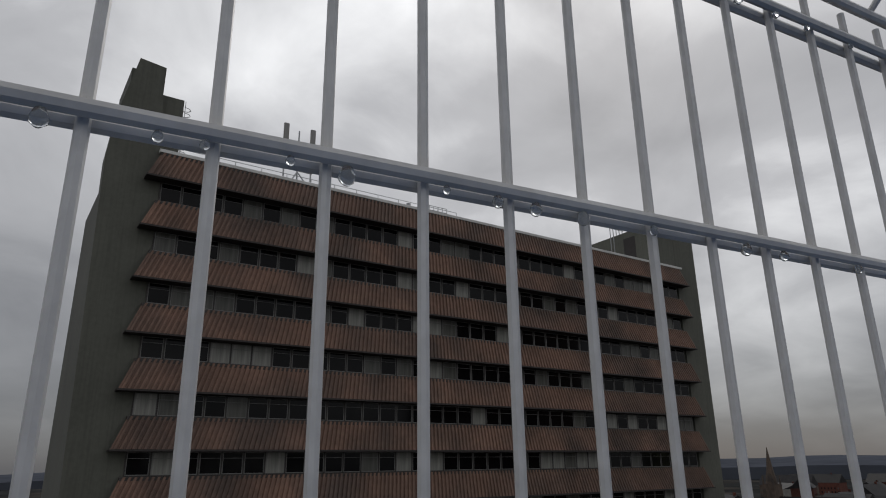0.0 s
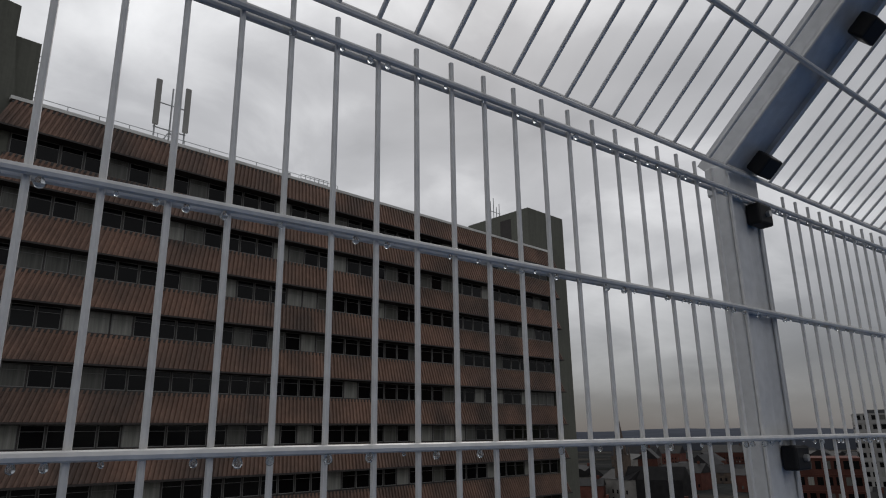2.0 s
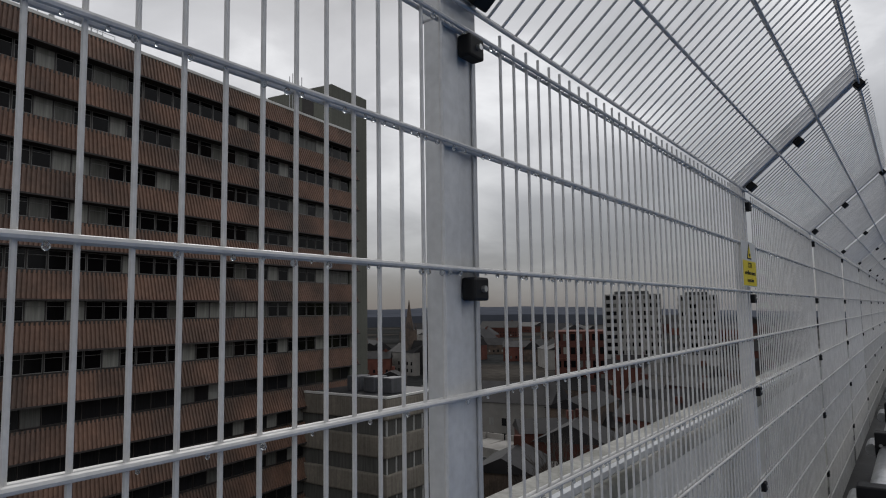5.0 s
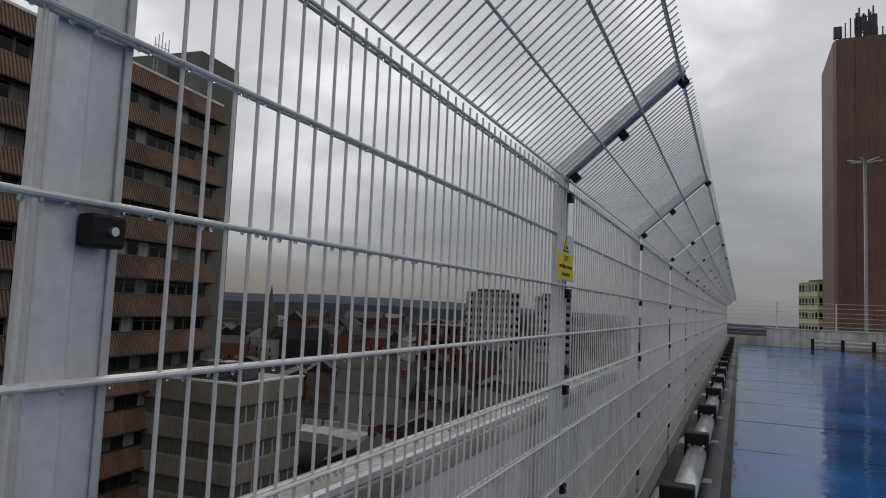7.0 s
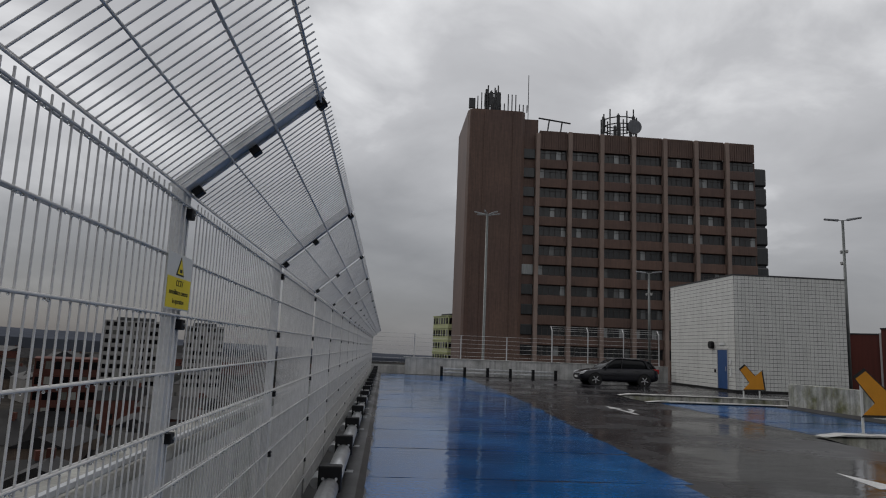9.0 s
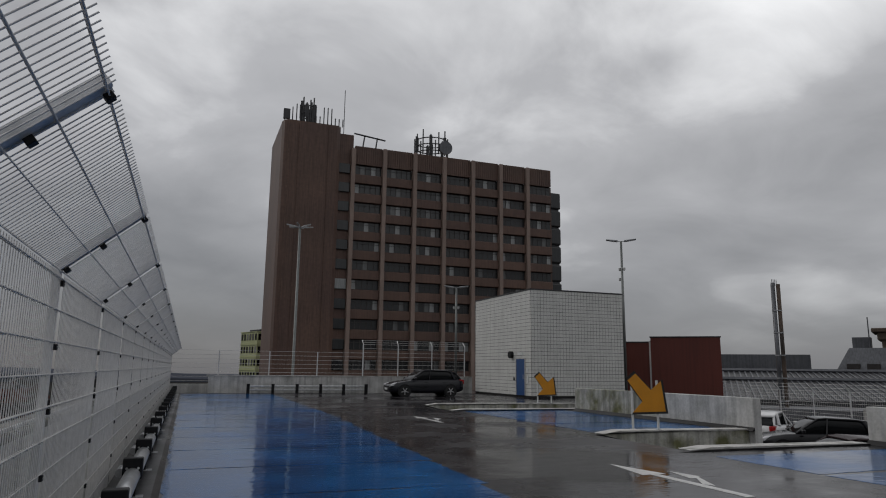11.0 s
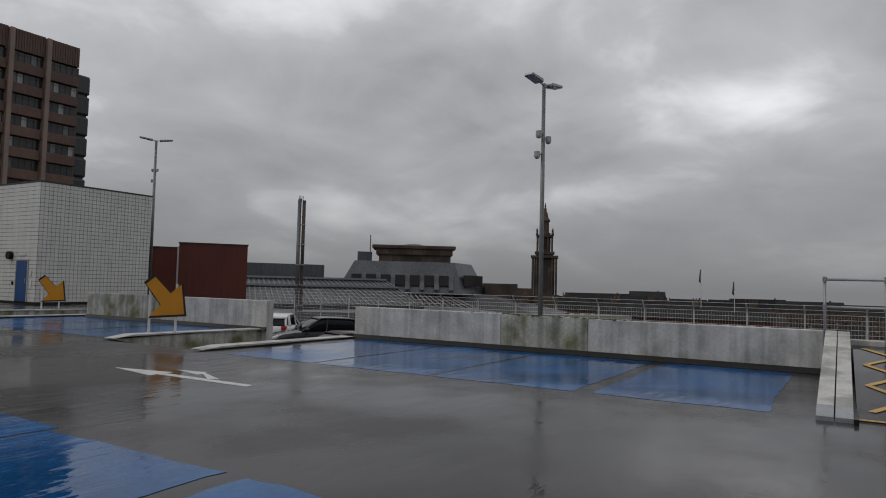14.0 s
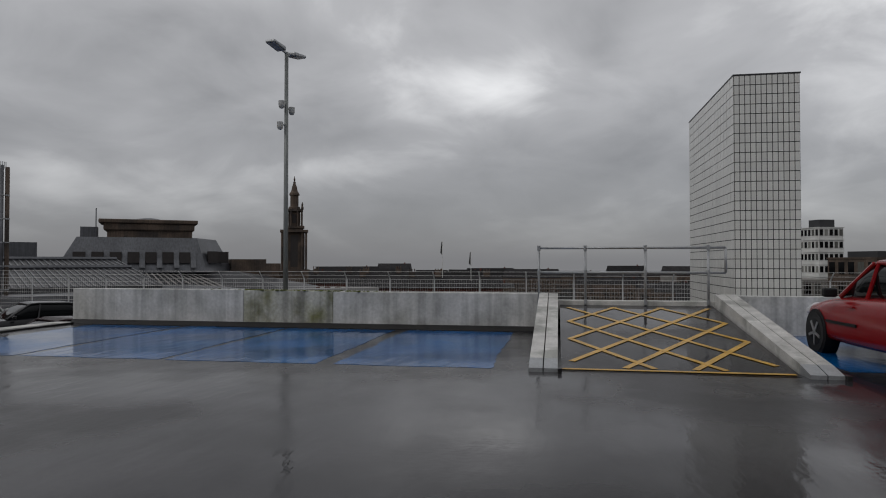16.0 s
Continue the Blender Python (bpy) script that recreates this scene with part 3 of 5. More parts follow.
def fence_post(i):
    y = Y0 + PITCH * i
    t = thing("fence_post", "pale galvanised steel fence post with angled arm and black clips", "fence post", (-0.04, y, 0), "mesh fence posts")
    bm = B()
    box(bm, -0.05, -0.016, y - 0.05, y + 0.05, 0.0, 2.1, bevel=0.004)
    part("upright", bm, M["post"], t)
    for d0, d1 in ((-0.05, -0.006), (0.039, 0.05)):
        bm = B()
        box(bm, -0.0157, -0.0108, y + d0, y + d1, 0.0, 2.1, bevel=0.002)
        part("upright_rib", bm, M["post"], t)
    for d0, d1, o0 in ((-0.05, 0.05, 0.022), (-0.05, -0.006, 0.0125), (0.039, 0.05, 0.0125)):
        bm = B()
        o1 = 0.06 if o0 > 0.02 else 0.0217
        prism(bm, [(q[0], y + d0, q[1]) for q in (crank(-0.03, o0), crank(0.63, o0), crank(0.63, o1), crank(-0.03, o1))], (0, d1 - d0, 0))
        part("arm" if o0 > 0.02 else "arm_rib", bm, M["post"], t)
    bm = B()
    box(bm, -0.053, -0.0105, y - 0.052, y + 0.052, 2.06, 2.115, bevel=0.004)
    part("cap", bm, M["post"], t)
    for z in (2.018, 1.612, 1.212, 0.812, 0.412):
        bm = B()
        box(bm, -0.0105, 0.015, y - 0.008, y + 0.038, z - 0.012, z + 0.026, bevel=0.004)
        c = part("clip", bm, M["black"], t, "black plastic panel clip")
        if i < 4:
            bm = B()
            tube(bm, (0.014, y + 0.018, z + 0.007), (0.021, y + 0.018, z + 0.007), 0.0055, 8)
            part("bolt", bm, M["bolt"], c)
    for s in (0.03, 0.29, 0.6):
        p = crank(s, -0.004)
        bm = B()
        box(bm, -0.02, 0.018, -0.006, 0.04, -0.018, 0.012, m=Matrix.Translation((p[0], y, p[1])) @ Matrix.Rotation(radians(-41), 4, "Y"), bevel=0.004)
        part("clip", bm, M["black"], t, "black plastic panel clip")


for i in range(-4, 18):
    fence_post(i)
    fence_panel(i)
fence_post(18)


def notice(y0, y1):
    t = thing("warning_sign", "yellow and white camera surveillance sign wired to the fence", "sign", (0.014, y0, 1.668))
    bm = B()
    box(bm, 0.012, 0.015, y0, y1, 1.668, 1.861, bevel=0.001)
    part("plate", bm, M["sign_white"], t)
    bm = B()
    box(bm, 0.0155, 0.0165, y0 + 0.008, y1 - 0.008, 1.673, 1.778)
    part("yellow_panel", bm, M["sign_yellow"], t)
    yc = (y0 + y1) / 2
    bm = B()
    prism(bm, [(0.0155, yc - 0.045, 1.786), (0.0155, yc + 0.045, 1.786), (0.0155, yc, 1.854)], (0.001, 0, 0))
    w = part("warning_triangle", bm, M["ink"], t)
    bm = B()
    prism(bm, [(0.0168, yc - 0.034, 1.791), (0.0168, yc + 0.034, 1.791), (0.0168, yc, 1.844)], (0.001, 0, 0))
    part("triangle_fill", bm, M["sign_yellow"], w)
    bm = B()
    box(bm, 0.018, 0.0185, yc - 0.014, yc + 0.014, 1.797, 1.809)
    part("camera_symbol", bm, M["ink"], w)
    for z, s, text in ((1.749, 0.030, "CCTV"), (1.719, 0.026, "surveillance cameras"), (1.688, 0.026, "in operation")):
        cu = bpy.data.curves.new("lettering", "FONT")
        cu.body, cu.size, cu.extrude, cu.align_x = text, s, 0.0004, "CENTER"
        cu.materials.append(M["ink"])
        ob = new("lettering", cu)
        ob.parent = t
        ob.matrix_parent_inverse = t.matrix_basis.inverted()
        ob.matrix_basis = Matrix.Translation((0.0172, yc, z)) @ Euler((radians(90), 0, radians(90))).to_matrix().to_4x4()


notice(Y0 + PITCH - 0.225, Y0 + PITCH + 0.055)


# ---- crash barrier at the foot of the fence ----
def barrier_span(y0, y1, x=0.31):
    t = thing("crash_barrier", "low galvanised tube crash barrier with black plastic blocks", "barrier", (x, y0, 0.05), "crash barrier spans")
    bm = B()
    tube(bm, (x, y0 + 0.05, 0.29), (x, y1 - 0.05, 0.29), 0.088, 14)
    part("tube", bm, M["tube"], t, smooth=True)
    bm = B()
    tube(bm, (x - 0.14, y0 + 0.1, 0.3), (x - 0.14, y0 + 0.45, 0.3), 0.05, 10)
    part("tube_sleeve", bm, M["tube"], t)
    bm = B()
    box(bm, x - 0.105, x + 0.105, y0 - 0.07, y0 + 0.07, 0.25, 0.48, bevel=0.012)
    b = part("block", bm, M["black"], t, "black plastic end block")
    for dx in (-0.06, 0.06):
        bm = B()
        tube(bm, (x + dx, y0 - 0.082, 0.37), (x + dx, y0 - 0.07, 0.37), 0.014, 8)
        part("bolt", bm, M["bolt"], b)
    bm = B()
    box(bm, x - 0.05, x + 0.05, y0 - 0.04, y0 + 0.04, 0.03, 0.28)
    part("leg", bm, M["black"], t)
    bm = B()
    box(bm, x - 0.1, x + 0.13, y0 - 0.08, y0 + 0.08, 0.02, 0.06, bevel=0.005)
    part("base_plate", bm, M["steel"], t)


BP = 2.1
for i in range(-5, 17):
    barrier_span(4.74 + BP * i, 4.74 + BP * (i + 1))


# ---- the far end ----
bm = B()
box(bm, 2.0, 18.2, END, END + 0.25, 0, 0.98, bevel=0.015)
structure("wall_end", bm, M["concrete"], "grey stained concrete end wall", "wall")
bm = B()
box(bm, 1.9, 18.2, END - 0.04, END + 0.29, 0.982, 1.03, bevel=0.008)
structure("coping_end", bm, M["kerb"], "pale coping on the end wall", "trim")
bm = B()
box(bm, -0.5, 2.1, END + 1.0, END + 1.25, -0.5, 0.5)
structure("wall_return", bm, M["concrete"], "grey concrete return wall", "wall")


def end_barrier():
    t = thing("beam_barrier", "pale steel beam barrier on black posts before the end wall", "barrier", (8, END - 0.6, 0))
    for z in (0.42, 0.22):
        bm = B()
        box(bm, 4.1, 10.9, END - 0.62, END - 0.55, z - 0.05, z + 0.05, bevel=0.02)
        part("beam", bm, M["tube"], t)
    for i in range(6):
        x = 4.15 + i * 1.37
        bm = B()
        box(bm, x - 0.08, x + 0.08, END - 0.7, END - 0.5, 0, 0.55, bevel=0.01)
        part("post", bm, M["black"], t)


end_barrier()


def wire_fence(name, a, b, n, z0, z1, wires, label, lean=0.0, mesh=0):
    """Posts and level wires between two places; lean: how far the tops bend out; mesh: upright wires in each bay."""
    a, b = Vector((*a, 0)), Vector((*b, 0))
    d = (b - a).normalized()
    out = Vector((d.y, -d.x, 0))
    t = thing(name, label, "fence", (*a.lerp(b, 0.5).xy, z0))
    for i in range(n + 1):
        p = a.lerp(b, i / n)
        bm = B()
        tube(bm, (p.x, p.y, z0), (p.x, p.y, z1), 0.035, 6)
        if lean:
            q = p + out * lean
            tube(bm, (p.x, p.y, z1), (q.x, q.y, z1 + abs(lean) * 0.9), 0.03, 6)
        part("post", bm, M["post"], t)
    for j in range(wires):
        z = z0 + (z1 - z0) * (j + 1) / wires
        bm = B()
        tube(bm, (a.x, a.y, z), (b.x, b.y, z), 0.009, 5)
        part("wire", bm, M["galv"], t)
    if lean:
        for f in (0.5, 1.0):
            o = out * lean * f
            z = z1 + abs(lean) * 0.9 * f
            bm = B()
            tube(bm, (a.x + o.x, a.y + o.y, z), (b.x + o.x, b.y + o.y, z), 0.009, 5)
            part("wire", bm, M["galv"], t)
    if mesh:
        bm = B()
        steps = int((b - a).length / mesh)
        for i in range(steps):
            p = a.lerp(b, i / steps)
            tube(bm, (p.x, p.y, z0), (p.x, p.y, z1), 0.004, 4, caps=False)
        tagged(part("upright_wire_rest", bm, M["galv"], t), kind="stuff")


wire_fence("end_fence", (-0.3, END + 0.35), (11.0, END + 0.35), 4, 0.2, 2.42, 9, "thin pale wire fence over the end wall")
wire_fence("end_fence_tall", (11.0, END + 0.4), (17.8, END + 0.4), 3, 0.2, 2.95, 11, "tall pale wire fence with bent post tops", lean=-0.3)
wire_fence("edge_fence", (33.2, -14), (33.2, 44), 26, -1.4, 0.55, 10, "pale galvanised edge fence with bent post tops", lean=-0.42, mesh=0.12)

# ---- tiled hut and tiled shaft ----
def tiled_face(parent, o, u, w, h, tw, th, as_parts, name="tile", limit=300):
    """Tiles over a face: o its lower corner, u the way along it; each tile proud of a dark joint bed."""
    o, u = Vector(o), Vector(u).normalized()
    nrm = u.cross(Vector((0, 0, 1)))
    ncol, nrow = round(w / tw), round(h / th)
    tw, th = w / ncol, h / nrow
    rot = Matrix((u, nrm, Vector((0, 0, 1)))).transposed().to_4x4()
    g = 0.009
    if as_parts:
        bm = B()
        box(bm, g, tw - g, 0.0, 0.012, g, th - g)
        me = mesh_of(name, bm, M["tile"])
        for r in range(nrow):
            for c in range(ncol):
                piece(name, me, parent, Matrix.Translation(o + u * (c * tw) + Vector((0, 0, r * th))) @ rot)
    else:
        bm = B()
        vs, fs = [], []
        for r in range(nrow):
            for c in range(ncol):
                m = Matrix.Translation(o + u * (c * tw) + Vector((0, 0, r * th))) @ rot
                box(bm, g, tw - g, 0.0, 0.012, g, th - g, m=m)
        tagged(part(name + "s", bm, M["tile"], parent), kind="stuff")


SX0, SX1, SY0, SY1, SZ0, SZ1 = 17.0, 22.2, -5.22, -3.83, -0.05, 5.62
shaft = thing("ventilation_shaft", "tall white glazed-tile ventilation shaft with dark joints", "shaft", (18, -4.5, -0.3))
bm = B()
box(bm, SX0, SX1, SY0, SY1, SZ0, SZ1)
part("core", bm, M["joint"], shaft)
bm = B()
box(bm, SX0 - 0.02, SX1 + 0.02, SY0 - 0.02, SY1 + 0.02, SZ1 + 0.001, SZ1 + 0.03)
part("cap", bm, M["zinc_dark"], shaft)
for x, y in ((SX0 + 0.1, SY1 - 0.1), (SX0 + 0.1, SY0 + 0.1), (SX1 - 0.1, SY1 - 0.1), (SX1 - 0.1, SY0 + 0.1)):
    bm = B()
    box(bm, x - 0.06, x + 0.06, y - 0.06, y + 0.06, -1.4, SZ0)
    part("leg", bm, M["concrete"], shaft)

HX0, HX1, HY0, HY1, HZ = 18.25, 24.2, 33.0, 40.6, 5.87
hut = thing("stair_hut", "white tiled flat-roofed stair hut with a blue door", "hut", (19, 32, 0))
bm = B()
box(bm, HX0, HX1, HY0, HY1, 0.12, HZ)
part("core", bm, M["joint"], hut)
bm = B()
box(bm, HX0 + 0.03, HX1 - 0.03, HY0 + 0.03, HY1 - 0.03, 0, 0.119)
part("plinth", bm, M["tar"], hut)
bm = B()
box(bm, HX0 - 0.04, HX1 + 0.04, HY0 - 0.04, HY1 + 0.04, HZ + 0.001, HZ + 0.07)
part("roof_edge", bm, M["zinc_dark"], hut)
DY0, DY1 = HY0 + 0.75, HY0 + 1.75
bm = B()
box(bm, HX0 - 0.03, HX0 - 0.0135, DY0, DY1, 0.13, 2.1, bevel=0.004)
d = part("door", bm, M["door_blue"], hut, "blue painted steel door")
for nm, (y0, y1, z0, z1) in (("jamb", (DY0 - 0.07, DY0 - 0.002, 0.13, 2.17)), ("jamb", (DY1 + 0.002, DY1 + 0.07, 0.13, 2.17)), ("lintel", (DY0 - 0.002, DY1 + 0.002, 2.102, 2.17))):
    bm = B()
    box(bm, HX0 - 0.045, HX0 - 0.0135, y0, y1, z0, z1)
    part(nm, bm, M["frame_pale"], hut)
bm = B()
tube(bm, (HX0 - 0.06, DY0 + 0.12, 1.0), (HX0 - 0.06, DY0 + 0.12, 1.25), 0.015, 8)
part("handle", bm, M["bolt"], d)
for y, z, w, h, mat, nm in ((DY0 - 0.3, 1.5, 0.16, 0.25, "sign_white", "notice_plate"), (DY0 - 0.35, 1.0, 0.14, 0.4, "sign_white", "notice_plate"), (DY0 + 0.5, 2.4, 0.6, 0.14, "sign_white", "door_sign"), (DY1 + 0.3, 1.0, 0.12, 0.16, "black", "call_box")):
    bm = B()
    box(bm, HX0 - 0.05, HX0 - 0.0135, y - w / 2, y + w / 2, z - h / 2, z + h / 2)
    part(nm, bm, M[mat], hut)
bm = B()
tube(bm, (HX0 - 0.2, DY1 + 0.55, 2.35), (HX0 - 0.0135, DY1 + 0.55, 2.35), 0.2, 14)
part("bulkhead_lamp", bm, M["black"], hut, "round black bulkhead lamp")


# ---- direction signs ----
def arrow_sign(at, turn, s=1.0, lift=0.6):
    t = thing("arrow_sign", "amber direction arrow sign with black border on white posts", "sign", at, "arrow signs", turn)
    out = [(-0.40, 0.30), (-0.22, 0.46), (0.10, 0.10), (0.32, 0.30), (0.40, -0.36), (-0.30, -0.40), (-0.09, -0.15)]

    def shape(k, y0, th, mat, nm):
        bm = B()
        prism(bm, [(x * k * s, y0, lift * s + z * k * s) for x, z in out], (0, th, 0))
        return part(nm, bm, mat, t, local=True)

    shape(1.08, 0.0, 0.02, M["ink"], "border")
    shape(0.96, -0.006, 0.005, M["yellow"], "face")
    for x in (-0.3, 0.22):
        bm = B()
        tube(bm, (x * s, 0.05, 0), (x * s, 0.05, (lift + 0.3) * s), 0.03, 8)
        p = part("post", bm, M["sign_white"], t, local=True)
        bm = B()
        box(bm, x * s - 0.07, x * s + 0.07, -0.02, 0.12, 0, 0.015)
        part("foot_plate", bm, M["steel"], p, local=True)


arrow_sign((11.68, 14.63, 0.07), -38, 1.17, 0.74)
arrow_sign((15.9, 27.33, 0.06), -38, 1.17, 0.68)


# ---- lamp posts ----
def lamp_post(at, h, name, label, heads, head_len, turn, cams=(), r=0.065):
    t = thing("lamp_post", label, "street lamp", at, "deck lamp posts", turn)
    bm = B()
    tube(bm, (0, 0, 0), (0, 0, h), r, 12, r2=r * 0.7)
    part("column", bm, M["column"], t, local=True, smooth=True)
    bm = B()
    box(bm, -0.15, 0.15, -0.15, 0.15, 0, 0.03)
    part("base_plate", bm, M["steel"], t, local=True)
    for i in range(heads):
        a = 2 * math.pi * i / heads
        m = Matrix.Rotation(a, 4, "Z") @ Matrix.Translation((0, 0, h - 0.03)) @ Matrix.Rotation(radians(-9), 4, "Y")
        bm = B()
        box(bm, 0.0, 0.22, -0.02, 0.02, -0.02, 0.02, m=m)
        part("bracket", bm, M["steel"], t, local=True)
        bm = B()
        w = 0.13 if heads == 2 else 0.06
        vs = box(bm, 0.2, 0.2 + head_len, -w, w, -0.05, 0.06, bevel=0.03)
        for v in bm.verts:
            if v.co.x > 0.2 + head_len * 0.7 and v.co.z > 0:
                v.co.z *= 0.4
            v.co = m @ v.co
        hd = part("lantern", bm, M["steel"], t, "grey slim lantern head", local=True)
        bm = B()
        box(bm, 0.26, 0.16 + head_len, -w * 0.75, w * 0.75, -0.056, -0.051, m=m)
        part("lens", bm, M["lens_clear"], hd, local=True)
    for z, a in cams:
        ca, sa = math.cos(radians(a)), math.sin(radians(a))
        bm = B()
        tube(bm, (0, 0, z), (ca * 0.16, sa * 0.16, z), 0.02, 6)
        tube(bm, (ca * 0.16, sa * 0.16, z + 0.06), (ca * 0.16, sa * 0.16, z - 0.03), 0.075, 12)
        lathe(bm, (ca * 0.16, sa * 0.16, z - 0.13), [(0.01, 0), (0.05, 0.015), (0.072, 0.06), (0.075, 0.1)], 12)
        part("camera_dome", bm, M["frame_pale"], t, "pale dome security camera", local=True)


lamp_post((16.2, 6.54, -1.4), 7.87, "a", "grey two-headed lamp post with dome cameras behind the wall", 2, 0.5, -10, ((6.6, 170), (6.5, -20), (6.1, 150)))
lamp_post((26.45, 36.0, 0), 9.75, "b", "grey two-headed lamp post with cameras beside the hut", 2, 0.75, -32, ((7.95, 145), (7.95, -35), (7.3, 150)), r=0.1)
lamp_post((18.15, 43.8, 0), 7.15, "c", "grey two-headed lamp post behind the end fence", 2, 0.65, -22, ((5.75, 160), (5.75, -25)), r=0.1)
lamp_post((8.05, 50.4, -24), 35.9, "d", "tall street lamp with six heads beyond the end wall", 6, 0.85, 10, r=0.13)


# ---- cars ----
def loft(bm, stations, n=10):
    """stations: (x, half width, z low, z high, roundness); a closed rounded box shape swept along x."""
    rings = []
    for x, w, z0, z1, k in stations:
        ring = []
        for i in range(4 * n // 2):
            a = 2 * math.pi * (i + 0.5) / (2 * n)
            c, s = math.cos(a), math.sin(a)
            sup = lambda v: math.copysign(abs(v) ** k, v)
            ring.append(bm.verts.new((x, w * sup(c), (z0 + z1) / 2 + (z1 - z0) / 2 * sup(s))))
        rings.append(ring)
    for p, q in zip(rings, rings[1:]):
        for i in range(len(p)):
            j = (i + 1) % len(p)
            bm.faces.new((p[i], p[j], q[j], q[i]))
    bm.faces.new(rings[0][::-1])
    bm.faces.new(rings[-1])


def car(name, label, paint_mat, at, turn, length=4.2, wb=2.55, h=1.47, w=0.87):
    """A hatchback; it heads along its own +x, its middle at its origin."""
    t = thing(name, label, "car", at, "", turn)
    f, r = length / 2, -length / 2
    ax_f, ax_r = wb / 2 + 0.02, -wb / 2 + 0.02
    belt = 0.62 * h
    bm = B()
    loft(bm, [(f, w * 0.62, 0.30, 0.55, 0.45), (f - 0.1, w * 0.84, 0.24, 0.66, 0.4), (f - 0.35, w * 0.96, 0.2, 0.76, 0.35), (f - 0.9, w, 0.19, 0.86, 0.32), (f - 1.25, w, 0.19, belt, 0.3),
              (0.0, w, 0.19, belt + 0.02, 0.28), (r + 0.9, w, 0.2, belt + 0.05, 0.3), (r + 0.35, w * 0.97, 0.22, belt + 0.07, 0.33), (r + 0.08, w * 0.9, 0.28, belt + 0.02, 0.4), (r, w * 0.78, 0.34, belt - 0.12, 0.45)])
    part("body", bm, paint_mat, t, local=True, smooth=True)
    bm = B()
    z0 = belt - 0.1
    loft(bm, [(f - 1.2, w * 0.8, z0, belt + 0.02, 0.4), (f - 1.62, w * 0.8, z0, h * 0.86, 0.42), (f - 1.95, w * 0.77, z0, h * 0.965, 0.42), (-0.15, w * 0.76, z0, h * 0.985, 0.42), (r + 0.95, w * 0.76, z0, h * 0.96, 0.42), (r + 0.45, w * 0.76, z0, h * 0.87, 0.42), (r + 0.12, w * 0.76, z0, belt + 0.1, 0.42)])
    part("glasshouse", bm, M["car_glass"], t, "dark tinted windows", local=True, smooth=True)
    bm = B()
    loft(bm, [(f - 1.85, w * 0.70, h * 0.93, h * 0.968, 0.5), (f - 2.05, w * 0.735, h * 0.93, h * 0.99, 0.5), (-0.15, w * 0.735, h * 0.935, h, 0.5), (r + 0.95, w * 0.735, h * 0.91, h * 0.978, 0.5), (r + 0.5, w * 0.72, h * 0.85, h * 0.92, 0.5), (r + 0.38, w * 0.7, h * 0.84, h * 0.89, 0.5)])
    part("roof", bm, paint_mat, t, local=True, smooth=True)
    for s in (-1, 1):
        for nm, a, b, rr in (("windscreen_pillar", (f - 1.22, w * 0.84, belt), (f - 1.95, w * 0.70, h * 0.955), 0.035), ("door_pillar", (-0.1, w * 0.86, belt), (-0.18, w * 0.72, h * 0.955), 0.03), ("rear_pillar", (r + 0.55, w * 0.86, belt + 0.02), (r + 0.75, w * 0.7, h * 0.93), 0.075), ("tail_pillar", (r + 0.16, w * 0.78, belt + 0.02), (r + 0.48, w * 0.68, h * 0.88), 0.05)):
            bm = B()
            tube(bm, (a[0], s * a[1], a[2]), (b[0], s * b[1], b[2]), rr, 8)
            part(nm, bm, paint_mat, t, local=True)
        for x in (ax_f, ax_r):
            bm = B()
            tube(bm, (x, s * (w - 0.2), 0.31), (x, s * (w + 0.012), 0.31), 0.365, 24)
            part("wheel_arch", bm, M["black"], t, "black wheel arch", local=True)
            bm = B()
            tube(bm, (x, s * (w - 0.2), 0.31), (x, s * (w + 0.022), 0.31), 0.30, 24)
            wh = part("wheel", bm, M["tyre"], t, "black tyre on a silver alloy rim", local=True)
            bm = B()
            tube(bm, (x, s * (w + 0.018), 0.31), (x, s * (w + 0.026), 0.31), 0.2, 20)
            rim = part("rim_bed", bm, M["black"], wh, local=True)
            for q in range(5):
                a = 2 * math.pi * q / 5 + 0.3
                bm = B()
                m = Matrix.Translation((x, s * (w + 0.03), 0.31)) @ Matrix.Rotation(a, 4, "Y")
                box(bm, 0.0, 0.2, -0.006, 0.008, -0.02, 0.02, m=m)
                part("spoke", bm, M["alloy"], wh, local=True)
        bm = B()
        m = Matrix.Translation((f - 1.38, s * (w + 0.1), belt + 0.06))
        box(bm, -0.06, 0.06, -0.1, 0.09, -0.065, 0.07, m=m, bevel=0.03)
        part("door_mirror", bm, paint_mat if "red" not in name else M["black"], t, local=True)
        for x in (0.1, -0.95):
            bm = B()
            box(bm, x - 0.09, x + 0.09, s * w - 0.012, s * w + 0.028, belt - 0.14, belt - 0.11, bevel=0.006)
            part("door_handle", bm, paint_mat, t, local=True)
        bm = B()
        loft(bm, [(f - 0.42, 0.05, 0.60, 0.76, 0.6), (f - 0.28, 0.1, 0.585, 0.75, 0.6), (f - 0.06, 0.1, 0.55, 0.67, 0.6)])
        for v in bm.verts:
            v.co.y += s * w * 0.76
        part("headlight", bm, M["lens_clear"], t, "clear headlight", local=True)
        bm = B()
        box(bm, r - 0.005, r + 0.3, s * w * 0.74 - 0.1, s * w * 0.74 + 0.12, belt - 0.22, belt + 0.02, bevel=0.03)
        part("tail_light", bm, M["lens_red"], t, "red tail light", local=True)
    bm = B()
    box(bm, f - 0.03, f + 0.012, -0.26, 0.26, 0.36, 0.47, bevel=0.01)
    part("number_plate", bm, M["sign_white"], t, "blank pale number plate", local=True)
    bm = B()
